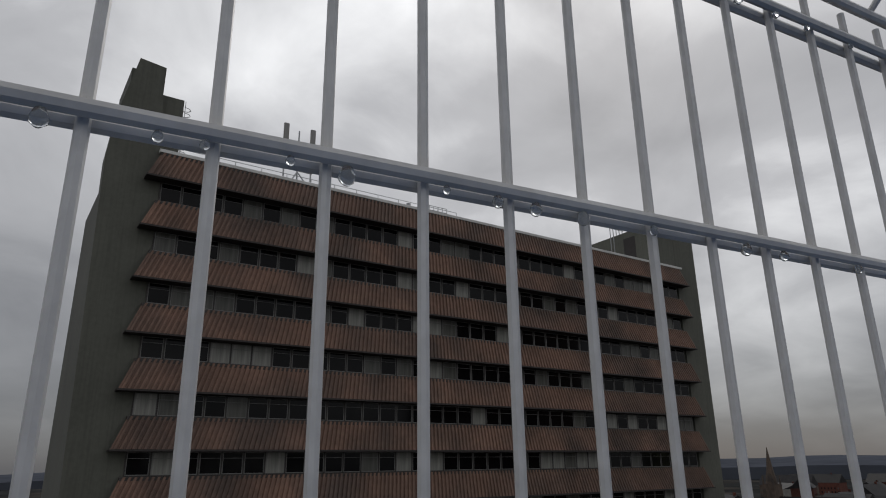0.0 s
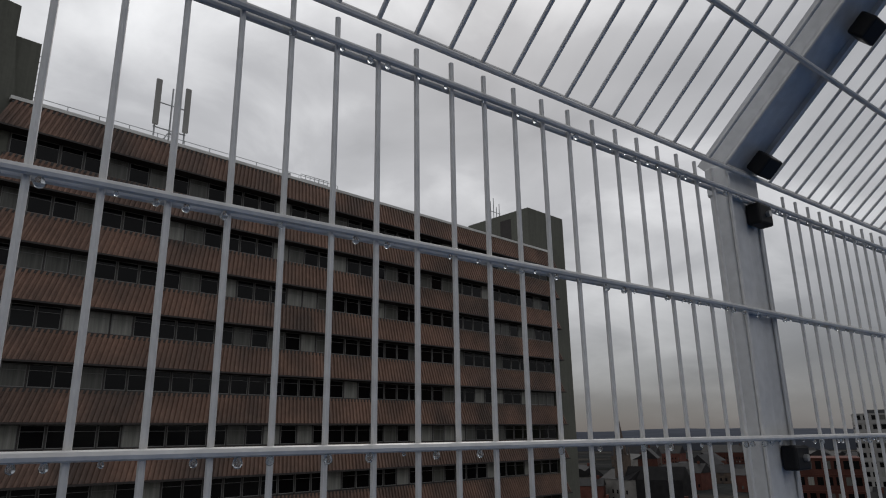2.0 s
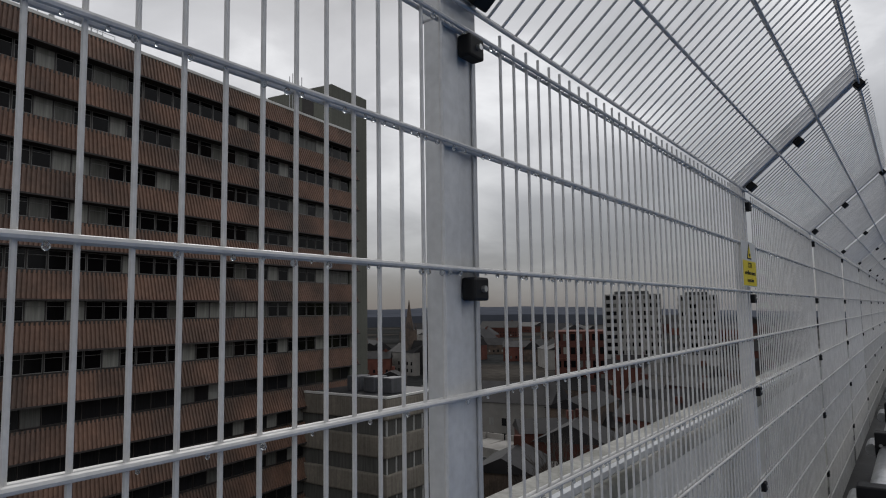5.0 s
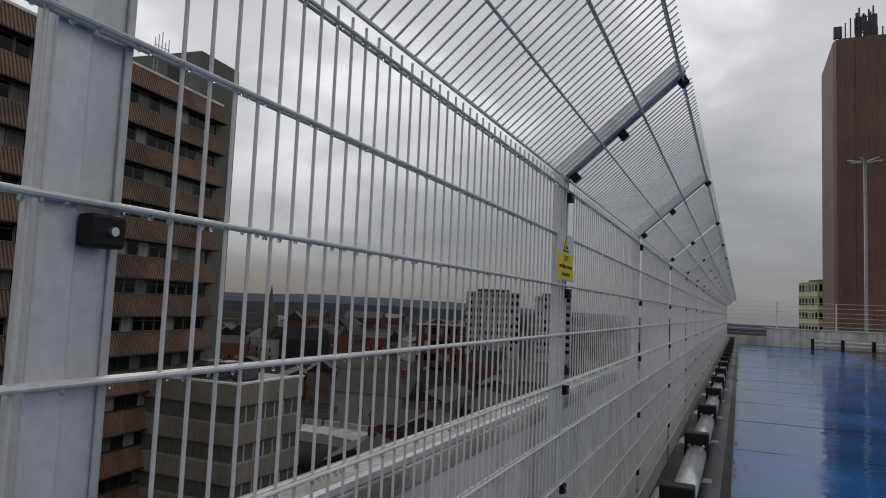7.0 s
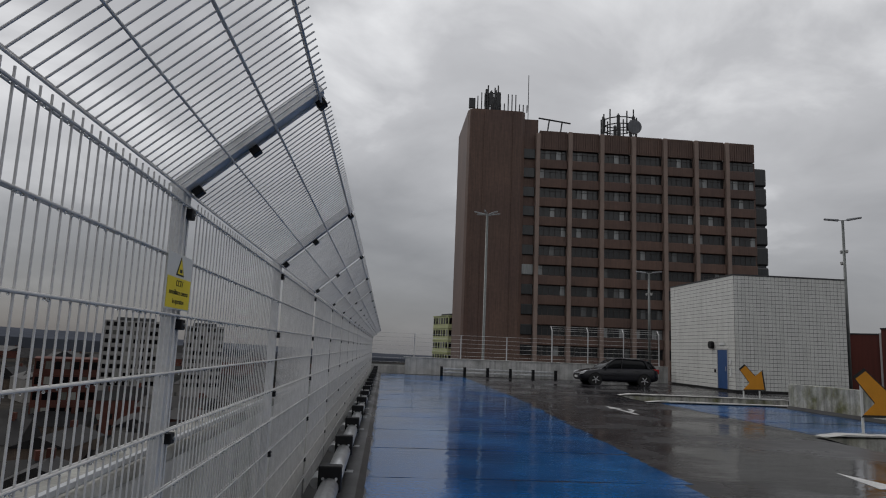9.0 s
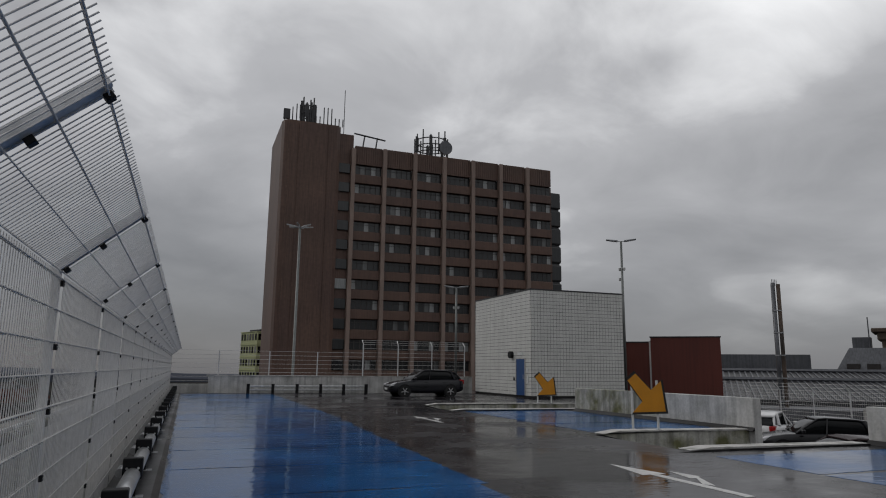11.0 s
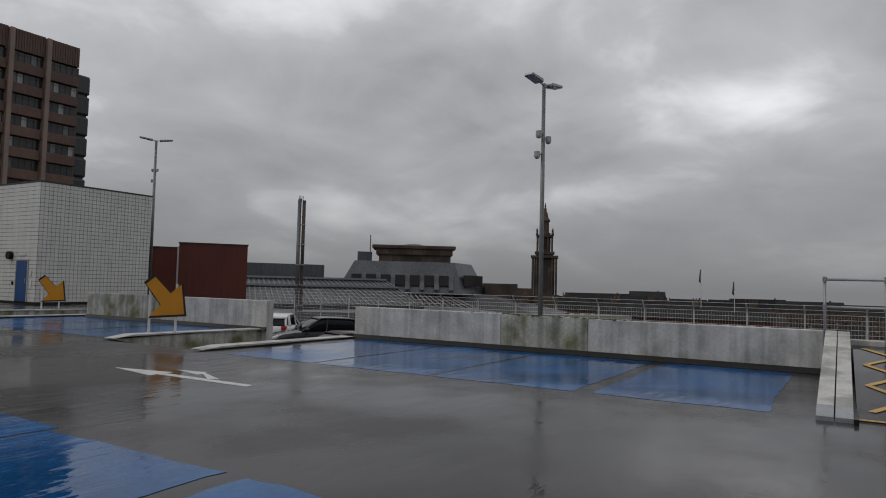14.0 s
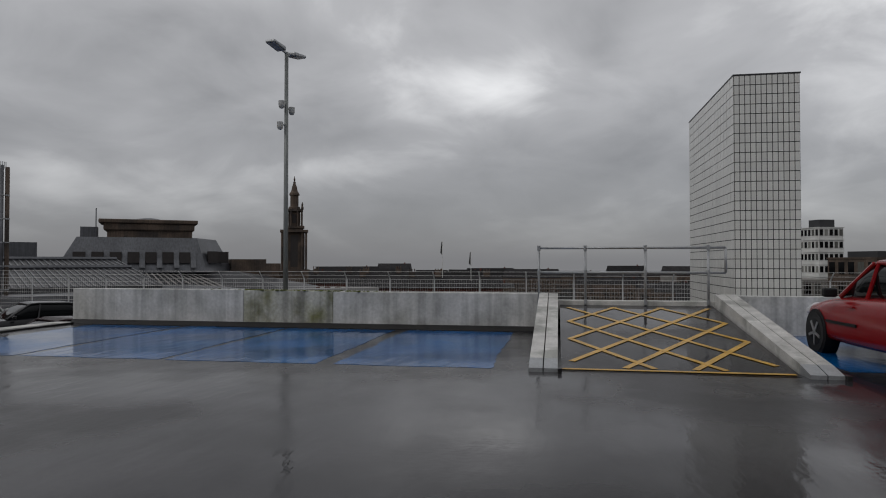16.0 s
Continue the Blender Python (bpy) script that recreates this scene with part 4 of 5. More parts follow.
    box(bm, f - 0.04, f + 0.01, -w * 0.55, w * 0.55, 0.50, 0.58, bevel=0.01)
    part("grille", bm, M["black"], t, local=True)
    bm = B()
    box(bm, -0.05, wb / 2 - 0.35, w + 0.002, w + 0.02, 0.5, 0.54)
    box(bm, -0.05, wb / 2 - 0.35, -w - 0.02, -w - 0.002, 0.5, 0.54)
    part("rubbing_strip", bm, M["black"], t, local=True)
    return t


car("hatchback_dark", "dark grey five-door hatchback parked before the end wall", M["car_dark"], (13.25, 36.4, 0), 180, 4.3, 2.65, 1.47, 0.87)
car("hatchback_red", "red hatchback parked beside the tiled shaft", M["car_red"], (11.25, -4.82, 0), 3, 3.85, 2.45, 1.45, 0.84)
car("hatchback_black", "black hatchback on the lower deck", M["car_black"], (21.7, 18.4, -1.4), 146, 4.1, 2.55, 1.42)
car("hatchback_white", "small white hatchback on the lower deck", M["car_white"], (23.05, 21.75, -1.4), 28, 3.5, 2.3, 1.42, 0.78)
car("saloon_maroon", "dark maroon car low on the ramp", M["car_maroon"], (17.1, 13.75, -1.4), 155, 3.8, 2.4, 1.3)


# ---- ground of the town and the horizon ----
GZ = -26.0
bm = B()
bmesh.ops.create_circle(bm, cap_ends=True, segments=64, radius=1550)
for v in bm.verts:
    v.co.z = GZ
structure("ground", bm, M["town"], "dark wet town ground reaching the horizon", "ground")
bm = B()
rng = random.Random(11)
n = 140
low, top = [], []
for i in range(n):
    a = 2 * math.pi * i / n
    R = 1250
    hgt = 24 + 14 * math.sin(3 * a + 1) + 9 * math.sin(7 * a) + rng.uniform(-3, 3)
    east = (1 - math.cos(a)) / 1.5
    low.append(bm.verts.new((R * math.cos(a), R * math.sin(a), GZ - 5)))
    top.append((bm.verts.new((R * math.cos(a), R * math.sin(a), GZ + 1 + (6 + hgt * 0.3) * east)), bm.verts.new(((R + 260) * math.cos(a), (R + 260) * math.sin(a), GZ + 2 + (12 + hgt * 0.5) * east))))
for i in range(n):
    j = (i + 1) % n
    bm.faces.new((low[i], low[j], top[j][0], top[i][0]))
    bm.faces.new((top[i][0], top[j][0], top[j][1], top[i][1]))
structure("backdrop_hills", bm, M["hill"], "low blue-grey hills on the horizon", "hills")
bm = B()
box(bm, -0.6, 34.5, -14.5, 54, GZ, -1.75)
structure("wall_building_below", bm, M["concrete"], "concrete car park storeys below the roof", "wall")


# ---- office block across the street ----
def office_block():
    o = Vector((-43.6, 1.1, 0))
    e = Vector((-49.85, 54.1, 0))
    L = (e - o).length
    u = (e - o).normalized()
    nv = Vector((u.y, -u.x, 0))
    F = Matrix.Translation(o) @ Matrix((u, nv, Vector((0, 0, 1)))).transposed().to_4x4()
    t = thing("office_block", "long office block with brown ribbed bands and olive concrete ends", "building", (*o.lerp(e, 0.5).xy, GZ))
    TOP, ST, SP = 21.55, 3.38, 1.98
    floors = 14
    # core in the same near-black: unlit depth behind the windows put into its colour
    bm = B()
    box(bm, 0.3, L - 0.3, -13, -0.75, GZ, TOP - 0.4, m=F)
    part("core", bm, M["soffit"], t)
    bm = B()
    box(bm, 0.2, L + 0.3, -13, 0.05, TOP + 0.001, TOP + 0.22, m=F)
    part("parapet_trim", bm, M["parapet_white"], t)
    nw, x0 = 38, 0.55
    ww = (L - 1.1) / nw
    bmw = B()
    box(bmw, 0.05, ww - 0.05, 0.0, 0.03, 0.08, ST - SP - 0.02)
    bmf = B()
    hw_ = ST - SP
    for x0_, x1_, z0_, z1_ in ((0.05, ww - 0.05, 0.08, 0.125), (0.05, ww - 0.05, hw_ - 0.065, hw_ - 0.02), (0.05, 0.095, 0.125, hw_ - 0.065), (ww - 0.095, ww - 0.05, 0.125, hw_ - 0.065), (0.095, ww - 0.095, hw_ * 0.72, hw_ * 0.74)):
        box(bmf, x0_, x1_, 0.031, 0.05, z0_, z1_)
    me_w = mesh_of("window", bmw, M["win"])
    me_f = mesh_of("window_frame", bmf, M["frame_mid"])
    bmm = B()
    box(bmm, -0.045, 0.045, -0.02, 0.09, 0.0, ST - SP + 0.04)
    me_m = mesh_of("mullion", bmm, M["frame_pale"])
    bm_far, bm_mul = B(), B()
    for i in range(floors):
        zt = TOP - ST * i
        h = SP
        zb = zt - h
        # ribbed spandrel, leaning out to its foot
        bm = B()
        pitch, ribs = 0.32, int((L + 0.6) / 0.32)
        top, bot = [], []
        for k in range(ribs):
            for f, dn in ((0.0, 0.0), (0.36, 0.0), (0.46, 0.11), (0.9, 0.11)):
                s = (k + f) / ribs
                top.append(bm.verts.new(F @ Vector((0.35 + s * (L - 0.5), -0.1 + dn, zt))))
                bot.append(bm.verts.new(F @ Vector((-0.45 + s * (L + 0.9), 0.42 + dn, zb + 0.12))))
        for k in range(len(top) - 1):
            bm.faces.new((top[k], top[k + 1], bot[k + 1], bot[k]))
        part("spandrel", bm, M["rib"], t, "brown ribbed spandrel band")
        # near-black underside paints the shadow line above each window row
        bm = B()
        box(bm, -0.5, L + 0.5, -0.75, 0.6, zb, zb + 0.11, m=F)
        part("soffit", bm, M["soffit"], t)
        bm = B()
        box(bm, 0.3, L - 0.3, -0.75, -0.02, zt - 0.2, zt - 0.001, m=F)
        part("sill", bm, M["frame_dark"], t)
        zw = TOP - ST * (i + 1)
        for k in range(nw):
            m = F @ Matrix.Translation((x0 + k * ww, -0.35, zw))
            if i < 7:
                piece("window", me_w, t, m)
                piece("window_frame", me_f, t, m)
            else:
                box(bm_far, 0.05, ww - 0.05, 0.0, 0.03, 0.08, ST - SP - 0.02, m=m)
            box(bm_mul, -0.03, 0.03, -0.02, 0.07, 0.0, ST - SP, m=m)
            box(bm_mul, 0.05, ww - 0.05, 0.0, 0.045, 0.02, 0.1, m=m)
    tagged(part("lower_glazing", bm_far, M["win_far"], t), kind="stuff")
    tagged(part("mullion_rest", bm_mul, M["frame_dark"], t), kind="stuff")
    # end walls
    bm = B()
    prism(bm, [(-2.5, 0, GZ), (-3.3, 0, 20.5), (-3.0, 0, 23.8), (-2.1, 0, 28.2), (-0.4, 0, 28.0), (-0.4, 0, 25.6), (0.35, 0, 19.0), (0.35, 0, GZ)], (0, 1, 0), m=F @ Matrix.Translation((0.4, -1.35, 0)))
    part("end_wall", bm, M["slab"], t, "olive grey concrete stair tower")
    bm = B()
    box(bm, -2.4, 0.2, -13.5, -1.36, GZ, 20.4, m=F)
    box(bm, -2.0, -0.4, -6.5, -1.36, 20.4, 27.9, m=F)
    part("end_block", bm, M["slab"], t)
    bm = B()
    box(bm, 0.001, 1.5, -6.5, -0.9, TOP + 0.23, 26.2, m=F)
    part("lift_housing", bm, M["slab"], t)
    bm = B()
    box(bm, L - 0.25, L + 3.1, -13.5, -0.3, GZ, 26.35, m=F)
    part("end_wall", bm, M["slab"], t, "olive grey concrete stair tower")
    bm = B()
    box(bm, L - 3.4, L - 0.26, -9.5, -0.31, TOP + 0.23, 26.34, m=F)
    part("plant_room", bm, M["slab"], t)
    bm = B()
    box(bm, L - 3.43, L - 3.401, -4.4, -2.8, TOP + 0.3, 25.6, m=F)
    part("louvre", bm, M["soffit"], t)
    # roof rail, ladder and aerials
    bm = B()
    for k in range(13):
        p = F @ Vector((1.5 + k * 1.9, -0.5, TOP + 0.2))
        tube(bm, p, p + Vector((0, 0, 0.55)), 0.025, 5)
    tube(bm, F @ Vector((1.5, -0.5, TOP + 0.75)), F @ Vector((24.3, -0.5, TOP + 0.75)), 0.025, 5)
    part("roof_rail", bm, M["steel"], t)
    bm = B()
    for k in range(9):
        z = TOP + 0.6 + k * 0.42
        c = [F @ Vector((1.5 + 0.5 * math.sin(a), -0.9 - 0.35 * math.cos(a) + 0.0, z)) for a in (0.0, 0.8, 1.57, 2.35, 3.14)]
        for p, q in zip(c, c[1:]):
            tube(bm, p, q, 0.025, 4)
    for y in (-1.25, -0.55):
        tube(bm, F @ Vector((1.54, y, TOP + 0.3)), F @ Vector((1.54, y, TOP + 4.4)), 0.03, 4)
    part("ladder_cage", bm, M["steel"], t)
    bm = B()
    for du, z1 in ((10.5, 5.8), (9.4, 5.6), (11.6, 5.8)):
        tube(bm, F @ Vector((du, -2.2, TOP + (0.2 if du == 10.5 else 1.3))), F @ Vector((du, -2.2, TOP + z1 - 0.4)), 0.07, 6)
    for z in (2.0, 4.0):
        tube(bm, F @ Vector((9.3, -2.2, TOP + z)), F @ Vector((11.7, -2.2, TOP + z)), 0.05, 5)
    for du in (9.5, 11.5):
        tube(bm, F @ Vector((du, -1.6, TOP + 0.2)), F @ Vector((10.5, -2.2, TOP + 1.9)), 0.05, 5)
    mast = part("aerial_mast", bm, M["steel"], t, "grey phone mast on the roof")
    for du in (9.4, 11.6):
        bm = B()
        box(bm, du - 0.24, du + 0.17, -2.1, -1.9, TOP + 2.1, TOP + 5.7, m=F, bevel=0.04)
        part("panel_aerial", bm, M["pale_tower"], mast)
    bm = B()
    for k in range(7):
        du = 21.5 + k * 0.45
        tube(bm, F @ Vector((du, -1.8, TOP + 0.2)), F @ Vector((du, -1.8, TOP + 1.5)), 0.03, 4)
    for z in (0.7, 1.1, 1.5):
        tube(bm, F @ Vector((21.5, -1.8, TOP + z)), F @ Vector((24.2, -1.8, TOP + z)), 0.03, 4)
    tube(bm, F @ Vector((20.3, -1.8, TOP + 0.2)), F @ Vector((20.3, -1.8, TOP + 1.2)), 0.2, 8)
    part("roof_cage", bm, M["steel"], t)
    bm = B()
    for k in range(5):
        du = L - 3.6 + k * 0.5
        tube(bm, F @ Vector((du - 1.2, -5, 26.2 if k > 1 else TOP)), F @ Vector((du - 1.2, -5, 27.6 + (k % 3) * 0.5)), 0.05, 5)
    tube(bm, F @ Vector((L - 4.8, -5, 26.9)), F @ Vector((L - 2.6, -5, 26.9)), 0.04, 5)
    part("whip_aerial", bm, M["steel"], t)


office_block()


# ---- brown tower at the end ----
def brown_tower():
    t = thing("brown_tower", "brown clad office tower with pale fins and bronze windows", "building", (40, 110, GZ))
    X0, X1, Y, TOP = 23.45, 59.95, 102.5, 36.85
    bm = B()
    box(bm, X0 - 3, X1, Y + 0.5, Y + 16, GZ, TOP - 3.0)
    part("core", bm, M["brown"], t)
    bays, bw = 7, (X1 - X0) / 7
    ST, WH = 3.1, 1.62
    pw = (bw - 0.72) / 5
    me_b = B()
    box(me_b, 0.085, pw - 0.085, 0, 0.05, 0.1, WH - 0.12)
    me_win = mesh_of("window", me_b, M["win_brown"])
    for b in range(bays + 1):
        x = X0 + b * bw
        bm = B()
        box(bm, x - 0.33, x + 0.33, Y - 0.75, Y + 0.4, GZ, TOP - (0.1 if 0 < b < bays else 0.6), bevel=0.08)
        if b < bays:
            part("fin", bm, M["fin"], t, "pale brown vertical fin")
        else:
            bm.free()
        if b == bays:
            break
        bm = B()
        n = 12
        for k in range(n):
            a, c = x + 0.36 + (bw - 0.72) * k / n, x + 0.36 + (bw - 0.72) * (k + 1) / n
            box(bm, a, c - 0.06, Y - 0.2, Y + 0.5, TOP - 3.05, TOP)
        box(bm, x + 0.34, x + bw - 0.34, Y - 0.1, Y + 0.6, TOP - 3.0, TOP - 0.05)
        part("top_panel", bm, M["brown"], t)
        for r in range(14):
            z = TOP - 3.1 - r * ST
            bm = B()
            box(bm, x + 0.34, x + bw - 0.34, Y - 0.3, Y + 0.5, z - ST, z - WH, bevel=0.1)
            part("spandrel", bm, M["brown"], t)
            if r < 11:
                bm = B()
                box(bm, x + 0.35, x + bw - 0.35, Y + 0.31, Y + 0.49, z - WH + 0.01, z - 0.01)
                box(bm, x + 0.35, x + bw - 0.35, Y + 0.2, Y + 0.24, z - 0.52, z - 0.46)
                part("window_frame", bm, M["frame_dark"], t)
                for k in range(5):
                    piece("window", me_win, t, Matrix.Translation((x + 0.36 + k * pw, Y + 0.25, z - WH)))
    # blank core with soft ribs, and its recessed window strip
    bm = B()
    prism(bm, [(13.1, Y - 1.0, 0), (20.6, Y - 1.0, 0), (21.2, Y - 0.5, 0), (21.2, Y + 14, 0), (12.1, Y + 14, 0), (12.1, Y + 0.3, 0), (12.4, Y - 0.6, 0)], (0, 0, 39.5 - GZ), m=Matrix.Translation((0, 0, GZ)))
    part("stair_core", bm, M["brown"], t, "blank dark brown stair core")
    for x in (13.1, 14.6, 19.2):
        bm = B()
        box(bm, x, x + 0.25, Y - 1.12, Y - 0.98, GZ, 39.1)
        part("rib", bm, M["brown"], t)
    bm = B()
    box(bm, 21.2, X0 + 0.1, Y + 0.2, Y + 12, GZ, 38.7)
    part("link_wall", bm, M["brown"], t)
    for r in range(11):
        z = TOP - 3.1 - r * ST
        bm = B()
        box(bm, 21.1, X0 - 0.35, Y - 0.1, Y + 0.19, z - WH, z, bevel=0.1)
        part("window", bm, M["win_brown"], t)
    for r in range(8):
        bm = B()
        box(bm, X1, X1 + 2.3, Y + 1.0, Y + 6, 33.2 - (r + 1) * 3.3 + 0.25, 33.2 - r * 3.3, bevel=0.3)
        part("stair_glazing", bm, M["win_brown"], t, "curved grey stair glazing")
    bm = B()
    box(bm, X1 - 0.1, X1 + 2.0, Y + 1.3, Y + 5.8, GZ, 33.2)
    part("stair_wall", bm, M["zinc_dark"], t)
    # aerials
    r2 = random.Random(3)
    bm = B()
    for k in range(16):
        x = 12.4 + k * 0.62
        z = 40 + r2.choice((0.8, 1.2, 2.2, 2.8))
        tube(bm, (x, Y + 0.5, 39.9), (x, Y + 0.5, z), 0.09, 5)
    tube(bm, (22.0, Y + 1, 38.7), (22.0, Y + 1, 46.5), 0.06, 5)
    box(bm, 12.2, 13.2, Y, Y + 0.5, 40, 41.6)
    part("aerials", bm, M["zinc_dark"], t)
    for cx, z0, rad, hh in ((16.6, 40, 1.25, 4.2), (38.2, TOP, 2.9, 4.3)):
        bm = B()
        n = 13
        for k in range(n):
            a = 2 * math.pi * k / n
            tube(bm, (cx + rad * math.cos(a), Y + 4 + rad * math.sin(a), z0 + hh * 0.2), (cx + rad * math.cos(a), Y + 4 + rad * math.sin(a), z0 + hh + (k % 3) * 0.5), 0.12, 5)
            b = 2 * math.pi * (k + 1) / n
            for z in (0.35, 0.62, 0.88):
                tube(bm, (cx + rad * math.cos(a), Y + 4 + rad * math.sin(a), z0 + hh * z), (cx + rad * math.cos(b), Y + 4 + rad * math.sin(b), z0 + hh * z), 0.1, 4)
            if k % 2:
                box(bm, cx + rad * math.cos(a) - 0.25, cx + rad * math.cos(a) + 0.25, Y + 3.9 + rad * math.sin(a), Y + 4.1 + rad * math.sin(a), z0 + hh * 0.4, z0 + hh * 0.95)
        tube(bm, (cx, Y + 4, z0 - 0.1), (cx, Y + 4, z0 + hh * 0.8), 0.35, 8)
        mast = part("aerial_cluster", bm, M["zinc_dark"], t, "dark lattice aerial cluster")
        if cx > 30:
            bm = B()
            tube(bm, (cx + 1.6, Y + 0.9, z0 + 2.1), (cx + 1.6, Y + 1.3, z0 + 2.1), 1.2, 16)
            part("dish", bm, M["zinc"], mast)
    bm = B()
    for x in (25.2, 27.4):
        tube(bm, (x, Y + 3, TOP - 3), (x + 0.8, Y + 3, TOP + 2.9), 0.12, 5)
    tube(bm, (24.2, Y + 3, TOP + 3.2), (29.6, Y + 3, TOP + 2.6), 0.14, 5)
    part("gantry", bm, M["zinc_dark"], t)


brown_tower()


# ---- buildings beyond the deck ----
def red_store():
    t = thing("red_clad_building", "two rust-red clad plant boxes beside the deck", "building", (31, 37, GZ))
    F = Matrix.Translation((29.5, 37.4, 0)) @ Matrix.Rotation(radians(-40), 4, "Z")
    bm = B()
    box(bm, 0, 4.3, 0, 5, GZ, 3.72, m=F)
    part("tall_box", bm, M["red_clad"], t)
    bm = B()
    box(bm, -3.4, -0.12, 0.3, 5, GZ, 3.4, m=F)
    part("low_box", bm, M["red_clad"], t)
    for x0, x1, z in ((-3.45, -0.08, 3.4), (-0.05, 4.35, 3.72)):
        bm = B()
        box(bm, x0, x1, -0.05 if z > 3.5 else 0.25, 5.05, z + 0.001, z + 0.07, m=F)
        part("coping", bm, M["zinc_dark"], t)
    bm = B()
    box(bm, -0.11, -0.01, 0.1, 0.29, GZ, 3.5, m=F)
    part("downpipe", bm, M["parapet_white"], t)


red_store()


def ribbed_roof(bm, a, b, c, d, n, r=0.12):
    """Standing seams from edge a-b down to edge d-c."""
    a, b, c, d = (Vector(v) for v in (a, b, c, d))
    for i in range(n + 1):
        tube(bm, a.lerp(b, i / n), d.lerp(c, i / n), r, 4, caps=False)


def market_hall():
    t = thing("market_hall", "long grey hall with a ribbed metal roof", "building", (62, 50, GZ))
    bm = B()
    prism(bm, [(40, 52, -1.5), (66, 30, -1.5), (84, 51, -1.5), (58, 73, -1.5)], (0, 0, GZ + 1.5))
    part("shell", bm, M["zinc"], t)
    a, b, c, d = (50.0, 66.0, 1.6), (69.5, 49.5, 1.6), (63.5, 40.0, -1.0), (42.0, 58.5, -1.0)
    bm = B()
    vs = [bm.verts.new(p) for p in (a, b, c, d)]
    bm.faces.new(vs)
    lo = [bm.verts.new((p[0], p[1], -1.6)) for p in (a, b, c, d)]
    for i in range(4):
        bm.faces.new((vs[i], vs[(i + 1) % 4], lo[(i + 1) % 4], lo[i]))
    part("roof", bm, M["zinc_dark"], t)
    bm = B()
    ribbed_roof(bm, a, b, c, d, 46)
    tagged(part("seams", bm, M["zinc"], t), kind="stuff")
    bm = B()
    for f in (0.0, 0.35):
        p, q = Vector(a).lerp(Vector(d), f), Vector(b).lerp(Vector(c), f)
        tube(bm, p + Vector((0, 0, 0.15)), q + Vector((0, 0, 0.15)), 0.22, 5)
    part("ridge", bm, M["zinc"], t)
    bm = B()
    prism(bm, [(52.0, 70.0, 1.0), (67.5, 58.0, 1.0), (70, 61, 1.0), (55, 73, 1.0)], (0, 0, 2.6))
    part("plant_room", bm, M["zinc"], t)
    bm = B()
    c0 = Vector((59.5, 68.5, 3.6))
    prism(bm, [c0 + Vector((3.0 * math.cos(a), 3.0 * math.sin(a), 0)) for a in [math.pi * k / 4 + 0.4 for k in range(8)]], (0, 0, 0.7))
    lathe(bm, c0 + Vector((0, 0, 0.7)), [(3.3, 0), (3.3, 0.12), (0.9, 0.95), (0.1, 1.05)], 8)
    part("lantern", bm, M["zinc_dark"], t, "dark glazed roof lantern")
    bm = B()
    prism(bm, [(38, 29, -3), (52, 14, -3), (53, 15, -3), (39, 30, -3)], (0, 0, 2.4))
    part("lean_to", bm, M["pale_tower"], t)


market_hall()


def flue():
    t = thing("flue_stack", "tall cluster of weathered steel flue pipes", "chimney", (50.3, 46.5, -4))
    for dx, dy, h in ((0, 0, 9.6), (0.32, -0.28, 9.45), (0.18, 0.2, 9.5)):
        bm = B()
        tube(bm, (50.3 + dx, 46.5 + dy, -4), (50.3 + dx, 46.5 + dy, h), 0.17, 12)
        p = part("flue_pipe", bm, M["stone"] if dx else M["zinc"], t, smooth=True)
        for z in (-1, 1, 3, 5, 7):
            bm = B()
            tube(bm, (50.3 + dx, 46.5 + dy, z), (50.3 + dx, 46.5 + dy, z + 0.1), 0.2, 12)
            part("band", bm, M["steel"], p)
    bm = B()
    for k in range(4):
        tube(bm, (50.1 + k * 0.18, 46.4, 9.3), (50.1 + k * 0.18, 46.4, 9.9), 0.03, 4)
    part("spikes", bm, M["steel"], t)


flue()


